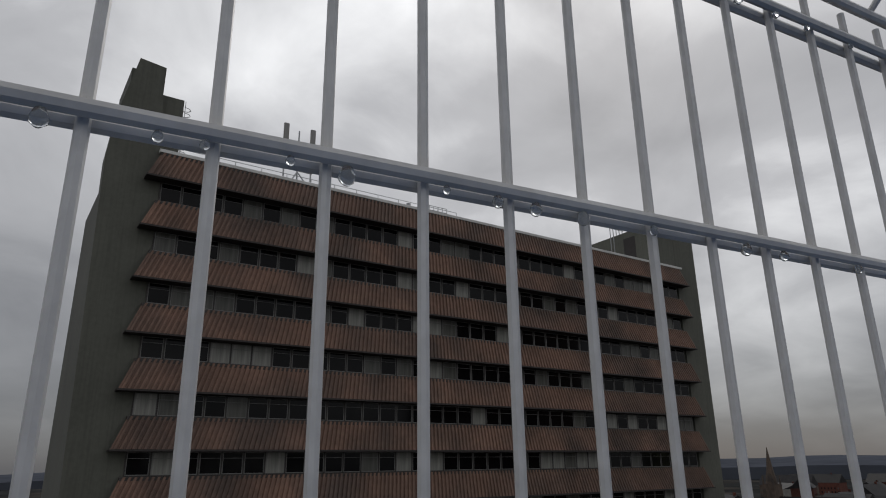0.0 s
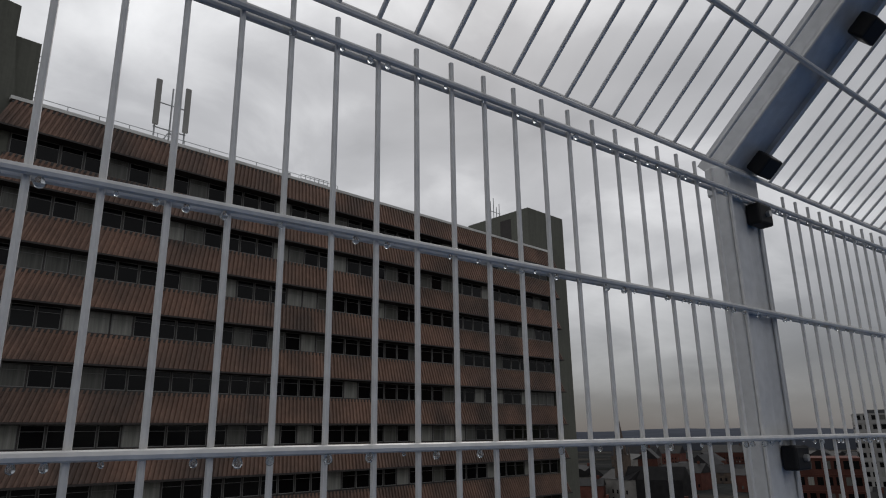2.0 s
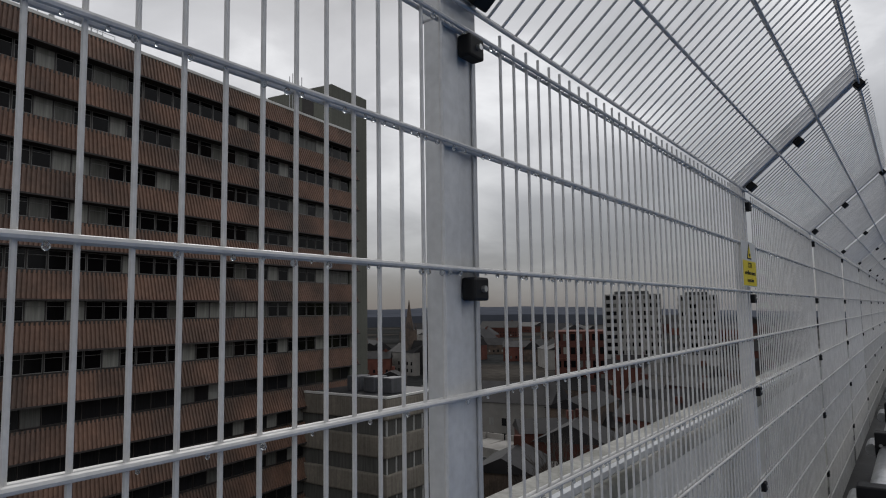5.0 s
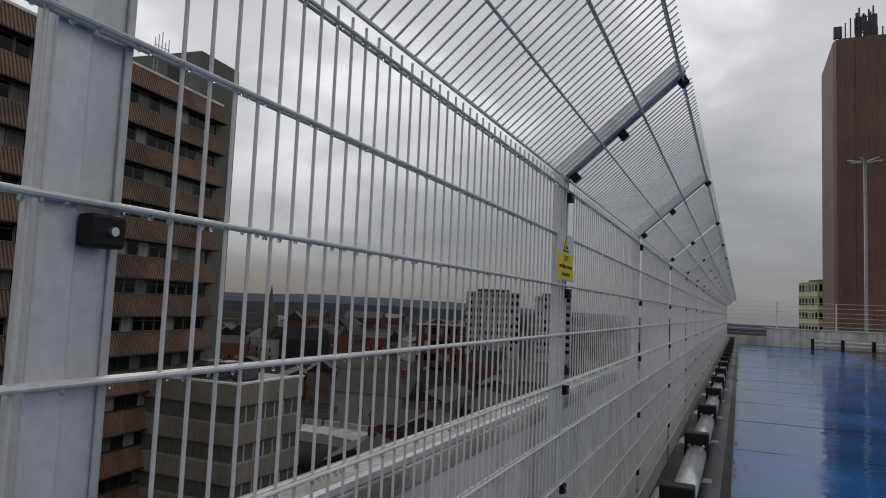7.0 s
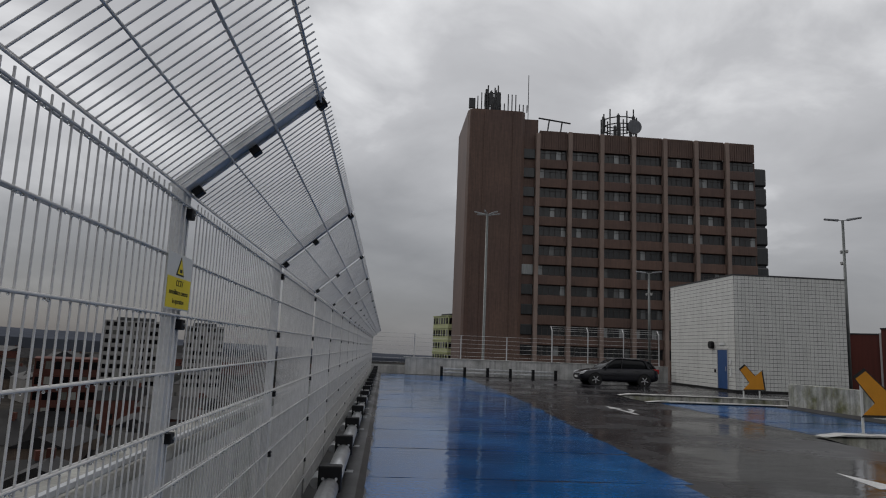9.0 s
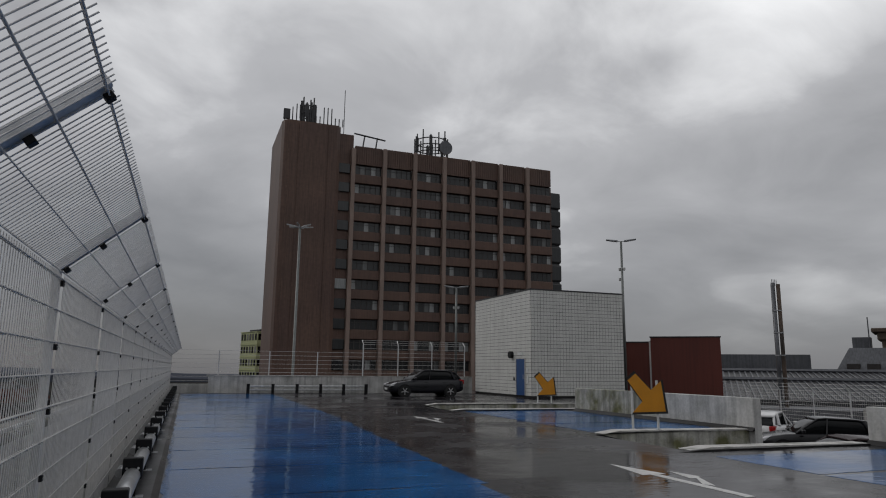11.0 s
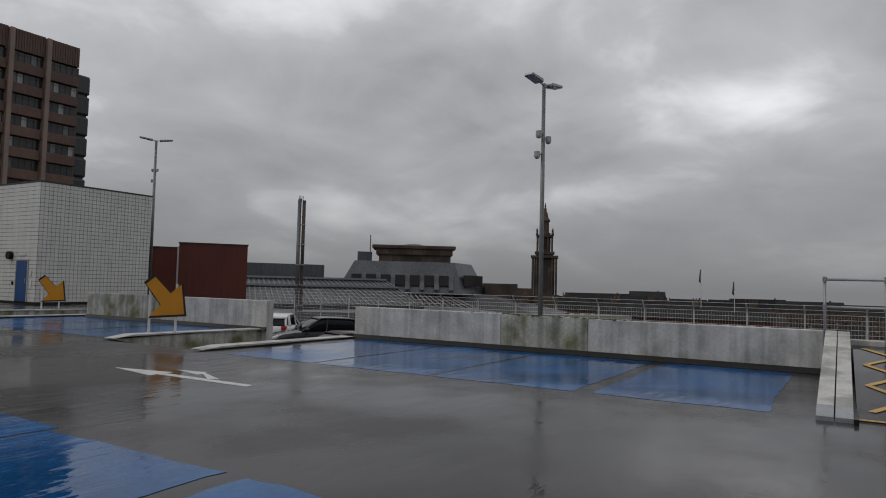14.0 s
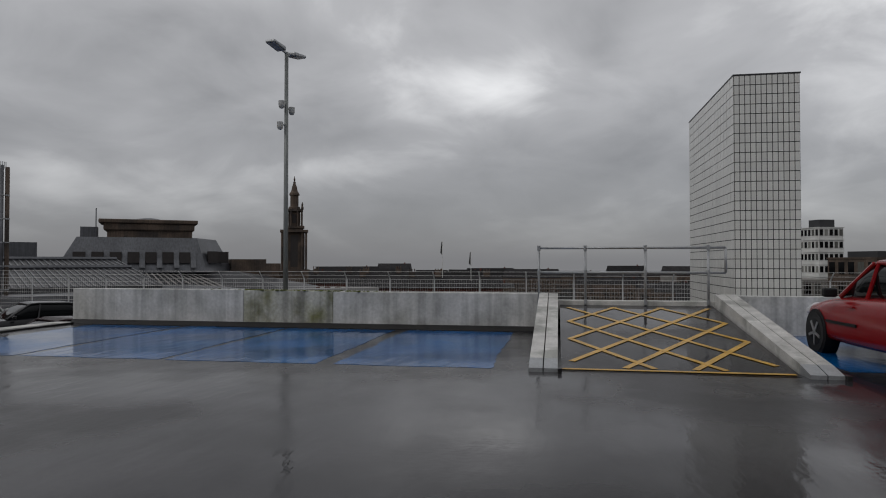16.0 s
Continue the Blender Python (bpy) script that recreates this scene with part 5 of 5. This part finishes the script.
def museum():
    """A zinc mansard with deep slots under a stone drum."""
    t = thing("mansard_building", "grey zinc mansard roof with deep slots below a dark stone attic", "building", (84, 54, GZ))
    F = Matrix.Translation((79.7, 54.3, 0.85)) @ Matrix.Rotation(radians(-56), 4, "Z") @ Matrix.Diagonal((1.42, 1.0, 1.04, 1))
    # F: x along the front, y away
    bm = B()
    lower = [(-6.4, -1.2, -0.8), (6.2, -1.2, -0.8), (9.5, 9.0, -0.8), (-6.4, 11, -0.8)]
    upper = [(-4.7, 0.6, 3.6), (5.4, 0.6, 3.6), (7.6, 8.0, 3.6), (-4.7, 9.5, 3.6)]
    lo, up = [[bm.verts.new(F @ Vector(p)) for p in q] for q in (lower, upper)]
    for i in range(4):
        bm.faces.new((lo[i], lo[(i + 1) % 4], up[(i + 1) % 4], up[i]))
    bm.faces.new(up)
    part("mansard", bm, M["zinc"], t)
    for k in range(7):
        x = -4.9 + k * 1.45
        bm = B()
        box(bm, x, x + 0.95, -1.02, 0.2, 0.35, 1.75, m=F)
        s = part("slot_window", bm, M["soffit"], t, "deep dark slot window")
        bm = B()
        prism(bm, [(x + 0.97, -1.6, -0.2), (x + 1.43, -1.6, -0.2), (x + 1.43, -0.1, 2.0), (x + 0.97, -0.1, 2.0)], (0, 0.4, 0), m=F)
        part("buttress", bm, M["zinc"], s)
    for k in range(3):
        f = 0.22 + k * 0.2
        p = Vector(lower[1]).lerp(Vector(lower[2]), f)
        bm = B()
        box(bm, p.x - 0.55, p.x + 0.35, p.y - 0.5, p.y + 0.6, 0.4, 1.9, m=F)
        part("slot_window", bm, M["soffit"], t, "deep dark slot window")
    bm = B()
    box(bm, -2.3, 5.0, 1.4, 7.5, 3.61, 4.5, m=F)
    box(bm, -3.0, 5.5, 0.9, 8.0, 5.4, 5.9, m=F, bevel=0.12)
    box(bm, -2.6, 5.2, 1.15, 7.7, 4.5, 5.41, m=F, bevel=0.15)
    part("stone_attic", bm, M["stone"], t, "dark sooty stone attic with cornice")
    bm = B()
    lathe(bm, F @ Vector((1.2, 4.5, 5.9)), [(2.0, 0), (1.2, 0.3), (0.2, 0.4)], 10)
    part("roof_light", bm, M["zinc"], t)
    bm = B()
    box(bm, -4.5, -3.1, 2, 4, 3.61, 4.9, m=F)
    tube(bm, F @ Vector((-3.2, 1.5, 3.6)), F @ Vector((-3.2, 1.5, 7.2)), 0.07, 5)
    part("vent_box", bm, M["zinc"], t)
    # glazed and ribbed skirts below
    bm = B()
    a, b, c, d = F @ Vector((-2, -1.5, -0.7)), F @ Vector((9.0, 1.5, -0.7)), F @ Vector((15, -4.0, -4.2)), F @ Vector((-5, -12, -4.5))
    vs = [bm.verts.new(p) for p in (a, b, c, d)]
    bm.faces.new(vs)
    e, g = F @ Vector((-16, -1.5, -0.9)), F @ Vector((-16, -12, -4.5))
    v2 = [bm.verts.new(p) for p in (e, a, d, g)]
    bm.faces.new(v2)
    h, k = F @ Vector((10, 10, -0.8)), F @ Vector((19, 12, -3.2))
    bm.faces.new([bm.verts.new(p) for p in (b, h, k, c)])
    part("skirt_roof", bm, M["zinc_dark"], t)
    bm = B()
    ribbed_roof(bm, a + Vector((0, 0, 0.05)), a.lerp(b, 0.6) + Vector((0, 0, 0.05)), d.lerp(c, 0.75) + Vector((0, 0, 0.05)), d.lerp(c, 0.12) + Vector((0, 0, 0.05)), 16, 0.09)
    part("glazing_grid", bm, M["pale_tower"], t)
    bm = B()
    box(bm, -18, 22, -11, 20, GZ, -4.4, m=F)
    part("base", bm, M["stone"], t)
    bm = B()
    box(bm, 9.0, 12.5, 6, 10, -1.0, 0.9, m=F)
    box(bm, 12.5, 14.0, 6, 10, -1.0, 0.3, m=F)
    part("stone_pier", bm, M["stone"], t)


museum()


def steeple():
    """A baroque stone church tower: square stages with columns, then an octagonal top."""
    x, y = 139.9, 57.2
    t = thing("church_tower", "sooty sandstone baroque church tower with columns", "tower", (x, y, GZ))
    R = Matrix.Translation((x, y, 0)) @ Matrix.Rotation(radians(22), 4, "Z")

    def stage(name, hw, z0, z1, cols=False, cornice=0.25):
        bm = B()
        box(bm, -hw, hw, -hw, hw, z0, z1, m=R)
        box(bm, -hw - cornice, hw + cornice, -hw - cornice, hw + cornice, z1 - 0.5, z1, m=R)
        s = part(name, bm, M["stone"], t)
        if cols:
            for sx in (-1, 1):
                for sy in (-1, 1):
                    for k in (0.0, 0.55):
                        bm = B()
                        p = R @ Vector((sx * (hw + 0.35), sy * (hw + 0.35 - k * 1.6), z0))
                        tube(bm, p, p + Vector((0, 0, z1 - z0 - 0.5)), 0.22, 8)
                        part("column", bm, M["stone"], s)
            for a in range(4):
                bm = B()
                m = R @ Matrix.Rotation(a * math.pi / 2, 4, "Z")
                box(bm, -hw * 0.35, hw * 0.35, hw + 0.001, hw + 0.04, z0 + 0.6, z1 - 1.2, m=m)
                part("belfry_opening", bm, M["soffit"], s)

    stage("base", 3.0, GZ, -0.3, cornice=0.3)
    stage("belfry", 2.2, -0.3, 8.3, cols=True, cornice=0.75)
    stage("clock_stage", 1.9, 8.3, 9.2)
    stage("upper_stage", 1.25, 9.2, 12.9, cols=True, cornice=0.6)
    for sx in (-1, 1):
        for sy in (-1, 1):
            bm = B()
            lathe(bm, R @ Vector((sx * 1.7, sy * 1.7, 12.9)), [(0.3, 0), (0.3, 0.3), (0.12, 0.6), (0.25, 0.9), (0.04, 1.5)], 8)
            part("urn", bm, M["stone"], t)
    bm = B()
    lathe(bm, R @ Vector((0, 0, 12.9)), [(1.35, 0), (1.3, 0.5), (0.95, 0.6), (0.95, 3.0), (1.2, 3.1), (1.15, 3.4), (0.75, 4.0), (0.55, 4.9), (0.3, 5.6), (0.3, 6.0), (0.12, 6.1), (0.22, 6.5), (0.03, 7.3)], 8)
    part("cupola", bm, M["stone"], t)
    bm = B()
    box(bm, -4.5, 4.5, 3.0, 25, GZ, -0.8, m=R)
    box(bm, -6.5, -3.0, -3.0, 2.0, GZ, -0.9, m=R)
    part("nave", bm, M["stone"], t)


steeple()


def panel_block(name, label, at, turn, w, d, h, floors, cols, wall, pale_frames=False, top=0.0):
    """A slab block with a grid of windows on its two seen sides."""
    t = thing(name, label, "building", at, "", turn)
    bm = B()
    box(bm, -w / 2, w / 2, -d / 2, d / 2, 0, h)
    part("shell", bm, M[wall], t, local=True)
    fh = h / floors
    n = max(2, int(cols * d / w))
    ww, wd = w / cols, d / n
    bm = B()
    box(bm, -ww * 0.32, ww * 0.32, -0.06, -0.01, fh * 0.35, fh * 0.85)
    me_a = mesh_of("window", bm, M["win"])
    bm = B()
    box(bm, -0.025, 0.025, -wd * 0.3, wd * 0.3, fh * 0.35, fh * 0.85)
    me_b = mesh_of("window", bm, M["win"])
    for f in range(floors):
        z = f * fh
        if z < h - 22:
            continue
        for c in range(cols):
            x = -w / 2 + (c + 0.5) * w / cols
            piece("window", me_a, t, Matrix.Translation((x, -d / 2, z))).matrix_parent_inverse = Matrix()
        for c in range(n):
            y = -d / 2 + (c + 0.5) * d / n
            for s in (-1, 1):
                piece("window", me_b, t, Matrix.Translation((s * (w / 2 + 0.035), y, z))).matrix_parent_inverse = Matrix()
        bm = B()
        box(bm, -w / 2 - 0.12, w / 2 + 0.12, -d / 2 - 0.12, d / 2 + 0.12, z + fh * 0.98, z + fh * 1.04)
        part("floor_band", bm, M[wall], t, local=True)
    if top:
        bm = B()
        box(bm, -w * 0.3, w * 0.3, -d * 0.3, d * 0.3, h + 0.01, h + top)
        part("roof_housing", bm, M["zinc_dark"], t, local=True)
    return t


panel_block("apartment_tower", "pale cream-green apartment tower", (15.8, 152, GZ), 20, 6.0, 8, 34.8, 13, 5, "cream", top=0.6)
panel_block("apartment_tower", "pale grey high-rise apartment block", (-83.5, 236, GZ), 24, 19, 14, 32.5, 12, 9, "pale_tower", top=1.2)
panel_block("apartment_tower", "pale grey high-rise apartment block", (-62.5, 243, GZ), 20, 12, 12, 31.8, 12, 6, "pale_tower", top=1.2)
panel_block("brick_hall", "red brick hall with a white roof edge", (-69, 157, GZ), 25, 12, 14, 22.2, 7, 7, "brick")
def annex():
    t = thing("annex_block", "low tan concrete annex with dark ribbon windows and roof plant", "building", (-43, 50, GZ))
    x0, x1, y0, y1, z = -49.5, -38.3, 45.9, 55.5, -6.1
    bm = B()
    box(bm, x0 + 0.3, x1 - 0.3, y0 + 0.3, y1 - 0.3, GZ, z - 0.7)
    part("core", bm, M["win_far"], t)
    for r in range(5):
        zt = z - r * 3.3
        bm = B()
        box(bm, x0, x1, y0, y1, zt - 1.9, zt, bevel=0.15)
        part("concrete_band", bm, M["tan"], t)
        for k in range(7):
            bm = B()
            yy = y0 + 0.25 + k * (y1 - y0 - 0.5) / 7
            box(bm, x1 - 0.32, x1 - 0.2, yy, yy + 0.12, zt - 3.32, zt - 1.88)
            part("mullion", bm, M["frame_pale"], t)
    bm = B()
    box(bm, x0 + 0.35, x1 - 0.35, y0 + 0.35, y1 - 0.35, z + 0.001, z + 0.02)
    part("roof_felt", bm, M["zinc_dark"], t)
    bm = B()
    box(bm, x0 - 0.02, x1 + 0.02, y0 - 0.02, y0 + 0.33, z + 0.021, z + 0.2)
    box(bm, x1 - 0.33, x1 + 0.02, y0 + 0.331, y1, z + 0.021, z + 0.2)
    part("parapet_edge", bm, M["parapet_white"], t)
    for k in range(3):
        bm = B()
        box(bm, -46 + k * 2.2, -44.6 + k * 2.2, 49, 51, z + 0.02, z + 1.5, bevel=0.1)
        part("air_unit", bm, M["zinc"], t)


annex()
panel_block("office_tower", "white gridded office tower with dark top", (125.9, -44.6, GZ), -72, 4.6, 4.6, 33.2, 16, 5, "parapet_white", top=1.4)
panel_block("stone_building", "dark stone corner building", (106, -45, GZ), -70, 9, 9, 27.9, 8, 5, "stone", top=1.0)
panel_block("stone_building", "pale stone town building", (118, -36, GZ), -72, 14, 9, 24.5, 7, 8, "render_wall")


def spire():
    t = thing("church_spire", "dark stone church spire far off", "tower", (-185, 236, GZ))
    bm = B()
    box(bm, -187.4, -182.6, 233.6, 238.4, GZ, -6.5)
    part("tower", bm, M["stone"], t)
    bm = B()
    lathe(bm, (-185, 236, -6.5), [(2.2, 0), (1.1, 6), (0.1, 13.4)], 8)
    part("spire", bm, M["stone"], t)
    for sx in (-1, 1):
        for sy in (-1, 1):
            bm = B()
            lathe(bm, (-185 + 2.1 * sx, 236 + 2.1 * sy, -6.5), [(0.4, 0), (0.05, 3)], 6)
            part("pinnacle", bm, M["stone"], t)
    bm = B()
    prism(bm, [(-183, 233, GZ), (-183, 239, GZ), (-183, 239, -16), (-183, 236, -11), (-183, 233, -16)], (22, 8, 0))
    part("nave", bm, M["slate"], t)


spire()


# ---- roofs of the town ----
def house(at, turn, w, d, h, roof, wall, mat_roof, chim=True, shop=False):
    t = thing("town_house", "small town building with a wet slate roof", "house", at, "town roofs", turn)
    bm = B()
    box(bm, -w / 2, w / 2, -d / 2, d / 2, 0, h)
    part("shell", bm, wall, t, local=True)
    bm = B()
    e = 0.3
    prism(bm, [(-w / 2 - e, -d / 2 - e, h - 0.05), (-w / 2 - e, d / 2 + e, h - 0.05), (-w / 2 - e, 0, h + roof)], (w + 2 * e, 0, 0))
    part("roof", bm, mat_roof, t, local=True)
    if chim:
        bm = B()
        box(bm, w * 0.3, w * 0.3 + 1.0, -0.5, 0.5, h, h + roof + 1.1)
        part("chimney", bm, M["brick"], t, local=True)
    bm = B()
    n = max(2, int(w / 2.6))
    for k in range(n):
        x = -w / 2 + (k + 0.5) * w / n
        for z in range(1, max(2, int(h / 3))):
            box(bm, x - 0.5, x + 0.5, -d / 2 - 0.05, -d / 2 - 0.01, z * 3 - 1.6, z * 3 - 0.1)
    tagged(part("glazing", bm, M["win_far"], t, local=True), kind="stuff")


rng = random.Random(21)
made = 0
for k in range(900):
    ang = rng.uniform(-8, 74)
    dist = rng.uniform(85, 420) if rng.random() < 0.75 else rng.uniform(400, 900)
    x, y = -dist * math.sin(radians(ang)), dist * math.cos(radians(ang))
    if x > -24 or (x < -36 and y < 72):
        continue
    s = 1 + max(0, dist - 250) / 350
    house((x, y, GZ), rng.choice((10, 100, 35, 125, -20)) + rng.uniform(-8, 8), rng.uniform(8, 20) * s, rng.uniform(7, 11) * s, rng.uniform(5, 10.5), rng.uniform(1.5, 4) * s,
          M[rng.choice(("brick", "brick", "render_wall", "stone", "stone"))], M["slate"])
    made += 1
    if made > 170:
        break
made = 0
for k in range(600):
    ang = rng.uniform(40, 118)
    dist = rng.uniform(170, 760)
    x, y = dist * math.sin(radians(ang)), dist * math.cos(radians(ang))
    if dist < 190 and abs(ang - 67) < 8:
        continue
    s = 1 + max(0, dist - 250) / 350
    house((x, y, GZ), -ang + rng.uniform(-25, 25), rng.uniform(12, 30) * s, rng.uniform(9, 14), rng.uniform(10, 17.5), rng.uniform(1.5, 4.0) * s, M[rng.choice(("render_wall", "stone", "stone"))], M["slate"])
    made += 1
    if made > 75:
        break


def terrace(at, turn, w, h):
    t = thing("terrace_block", "long pink-brown terrace with white windows and slate roof", "building", at, "", turn)
    bm = B()
    box(bm, -w / 2, w / 2, -5, 5, 0, h)
    part("shell", bm, M["brick"], t, local=True)
    bm = B()
    prism(bm, [(-w / 2 - 0.4, -5.4, h), (-w / 2 - 0.4, 5.4, h), (-w / 2 - 0.4, 0, h + 2.6)], (w + 0.8, 0, 0))
    part("roof", bm, M["slate"], t, local=True)
    n = int(w / 2.4)
    for k in range(n):
        x = -w / 2 + (k + 0.5) * w / n
        bm = B()
        box(bm, x - 0.55, x + 0.55, -5.1, -5.01, h - 2.6, h - 0.9)
        part("window", bm, M["parapet_white"], t, local=True)
    for k in range(4):
        x = -w / 2 + (k + 0.35 + 0.3 * (k % 2)) * w / 4
        bm = B()
        box(bm, x - 0.7, x + 0.7, -0.5, 0.5, h + 1.5, h + 3.6)
        for q in range(3):
            tube(bm, (x - 0.6 + q * 0.6, 0, h + 3.6), (x - 0.6 + q * 0.6, 0, h + 4.2), 0.14, 6)
        part("chimney_stack", bm, M["stone"], t, local=True)


terrace((150, 30, GZ), -78, 34, 21.6)
terrace((170, 52, GZ), -70, 26, 22.0)


def flagpole(x, y, z0, z1):
    t = thing("flagpole", "thin white flagpole on a distant roof", "flagpole", (x, y, z0), "roof flagpoles")
    bm = B()
    tube(bm, (x, y, z0), (x, y, z1), 0.06, 6)
    p = part("pole", bm, M["parapet_white"], t)
    bm = B()
    prism(bm, [(x, y + 0.1, z1 - 3.0), (x, y + 0.5, z1 - 2.6), (x, y + 0.25, z1 - 0.2), (x, y + 0.1, z1)], (0.05, 0, 0))
    part("flag", bm, M["ink"], p)


flagpole(150, 26, -3, 6.0)
flagpole(150, 19.5, -3, 3.6)


# ---- road loop and bare trees below ----
bm = B()
pts = []
for k in range(25):
    a = radians(20 + k * 5.4)
    pts.append((-62 + 34 * math.cos(a), 62 + 34 * math.sin(a)))
for (ax, ay), (bx, by) in zip(pts, pts[1:]):
    d = Vector((bx - ax, by - ay, 0)).normalized()
    o = Vector((-d.y, d.x, 0)) * 5
    a, b = Vector((ax, ay, GZ + 5)), Vector((bx, by, GZ + 5))
    prism(bm, [a - o, b - o, b + o, a + o], (0, 0, 0.6))
    for s in (-1, 1):
        prism(bm, [a + o * s, b + o * s, b + o * s * 1.05, a + o * s * 1.05], (0, 0, 1.5))
structure("road_flyover", bm, M["render_wall"], "curved concrete road ramp among the town roofs", "road")


def bare_tree(at, h, seed):
    r = random.Random(seed)
    t = thing("bare_tree", "leafless dark winter tree below the parapet", "tree", at, "bare trees")
    trunk, twigs = B(), B()

    def grow(p, d, ln, rad, depth):
        q = p + d * ln
        tube(trunk if depth < 2 else twigs, p, q, rad, 5 if depth < 3 else 3, r2=rad * 0.65, caps=False)
        if depth == 5:
            return
        for _ in range(3 if depth < 4 else 2):
            nd = (d + Vector((r.uniform(-1, 1), r.uniform(-1, 1), r.uniform(-0.2, 0.7))) * 0.65).normalized()
            grow(q, nd, ln * r.uniform(0.6, 0.82), rad * 0.6, depth + 1)

    grow(Vector(at), Vector((0, 0, 1)), h * 0.27, h * 0.018, 0)
    part("trunk", trunk, M["bark"], t)
    part("crown", twigs, M["bark"], t)


for k, (x, y) in enumerate(((-24, 44), (-28, 52), (-20, 54), (-31, 62), (-24, 66), (-17, 62), (-35, 73), (-27, 78), (-19, 76), (-14, 70), (-40, 88), (-30, 92), (-21, 95))):
    bare_tree((x, y, GZ), 13 + (k * 37 % 5), k)

# ---- tiles last ----
tiled_face(shaft, (SX0, SY1, SZ0), (0, -1, 0), SY1 - SY0, SZ1 - SZ0, 0.115, 0.222, True)
tiled_face(shaft, (SX1, SY1, SZ0), (-1, 0, 0), SX1 - SX0, SZ1 - SZ0, 0.3, 0.222, False)
tiled_face(hut, (HX0, HY1, 0.12), (0, -1, 0), HY1 - HY0, HZ - 0.12, 0.6, 0.2, False)
tiled_face(hut, (HX0, HY0, 0.12), (1, 0, 0), HX1 - HX0, HZ - 0.12, 0.2, 0.2, False)
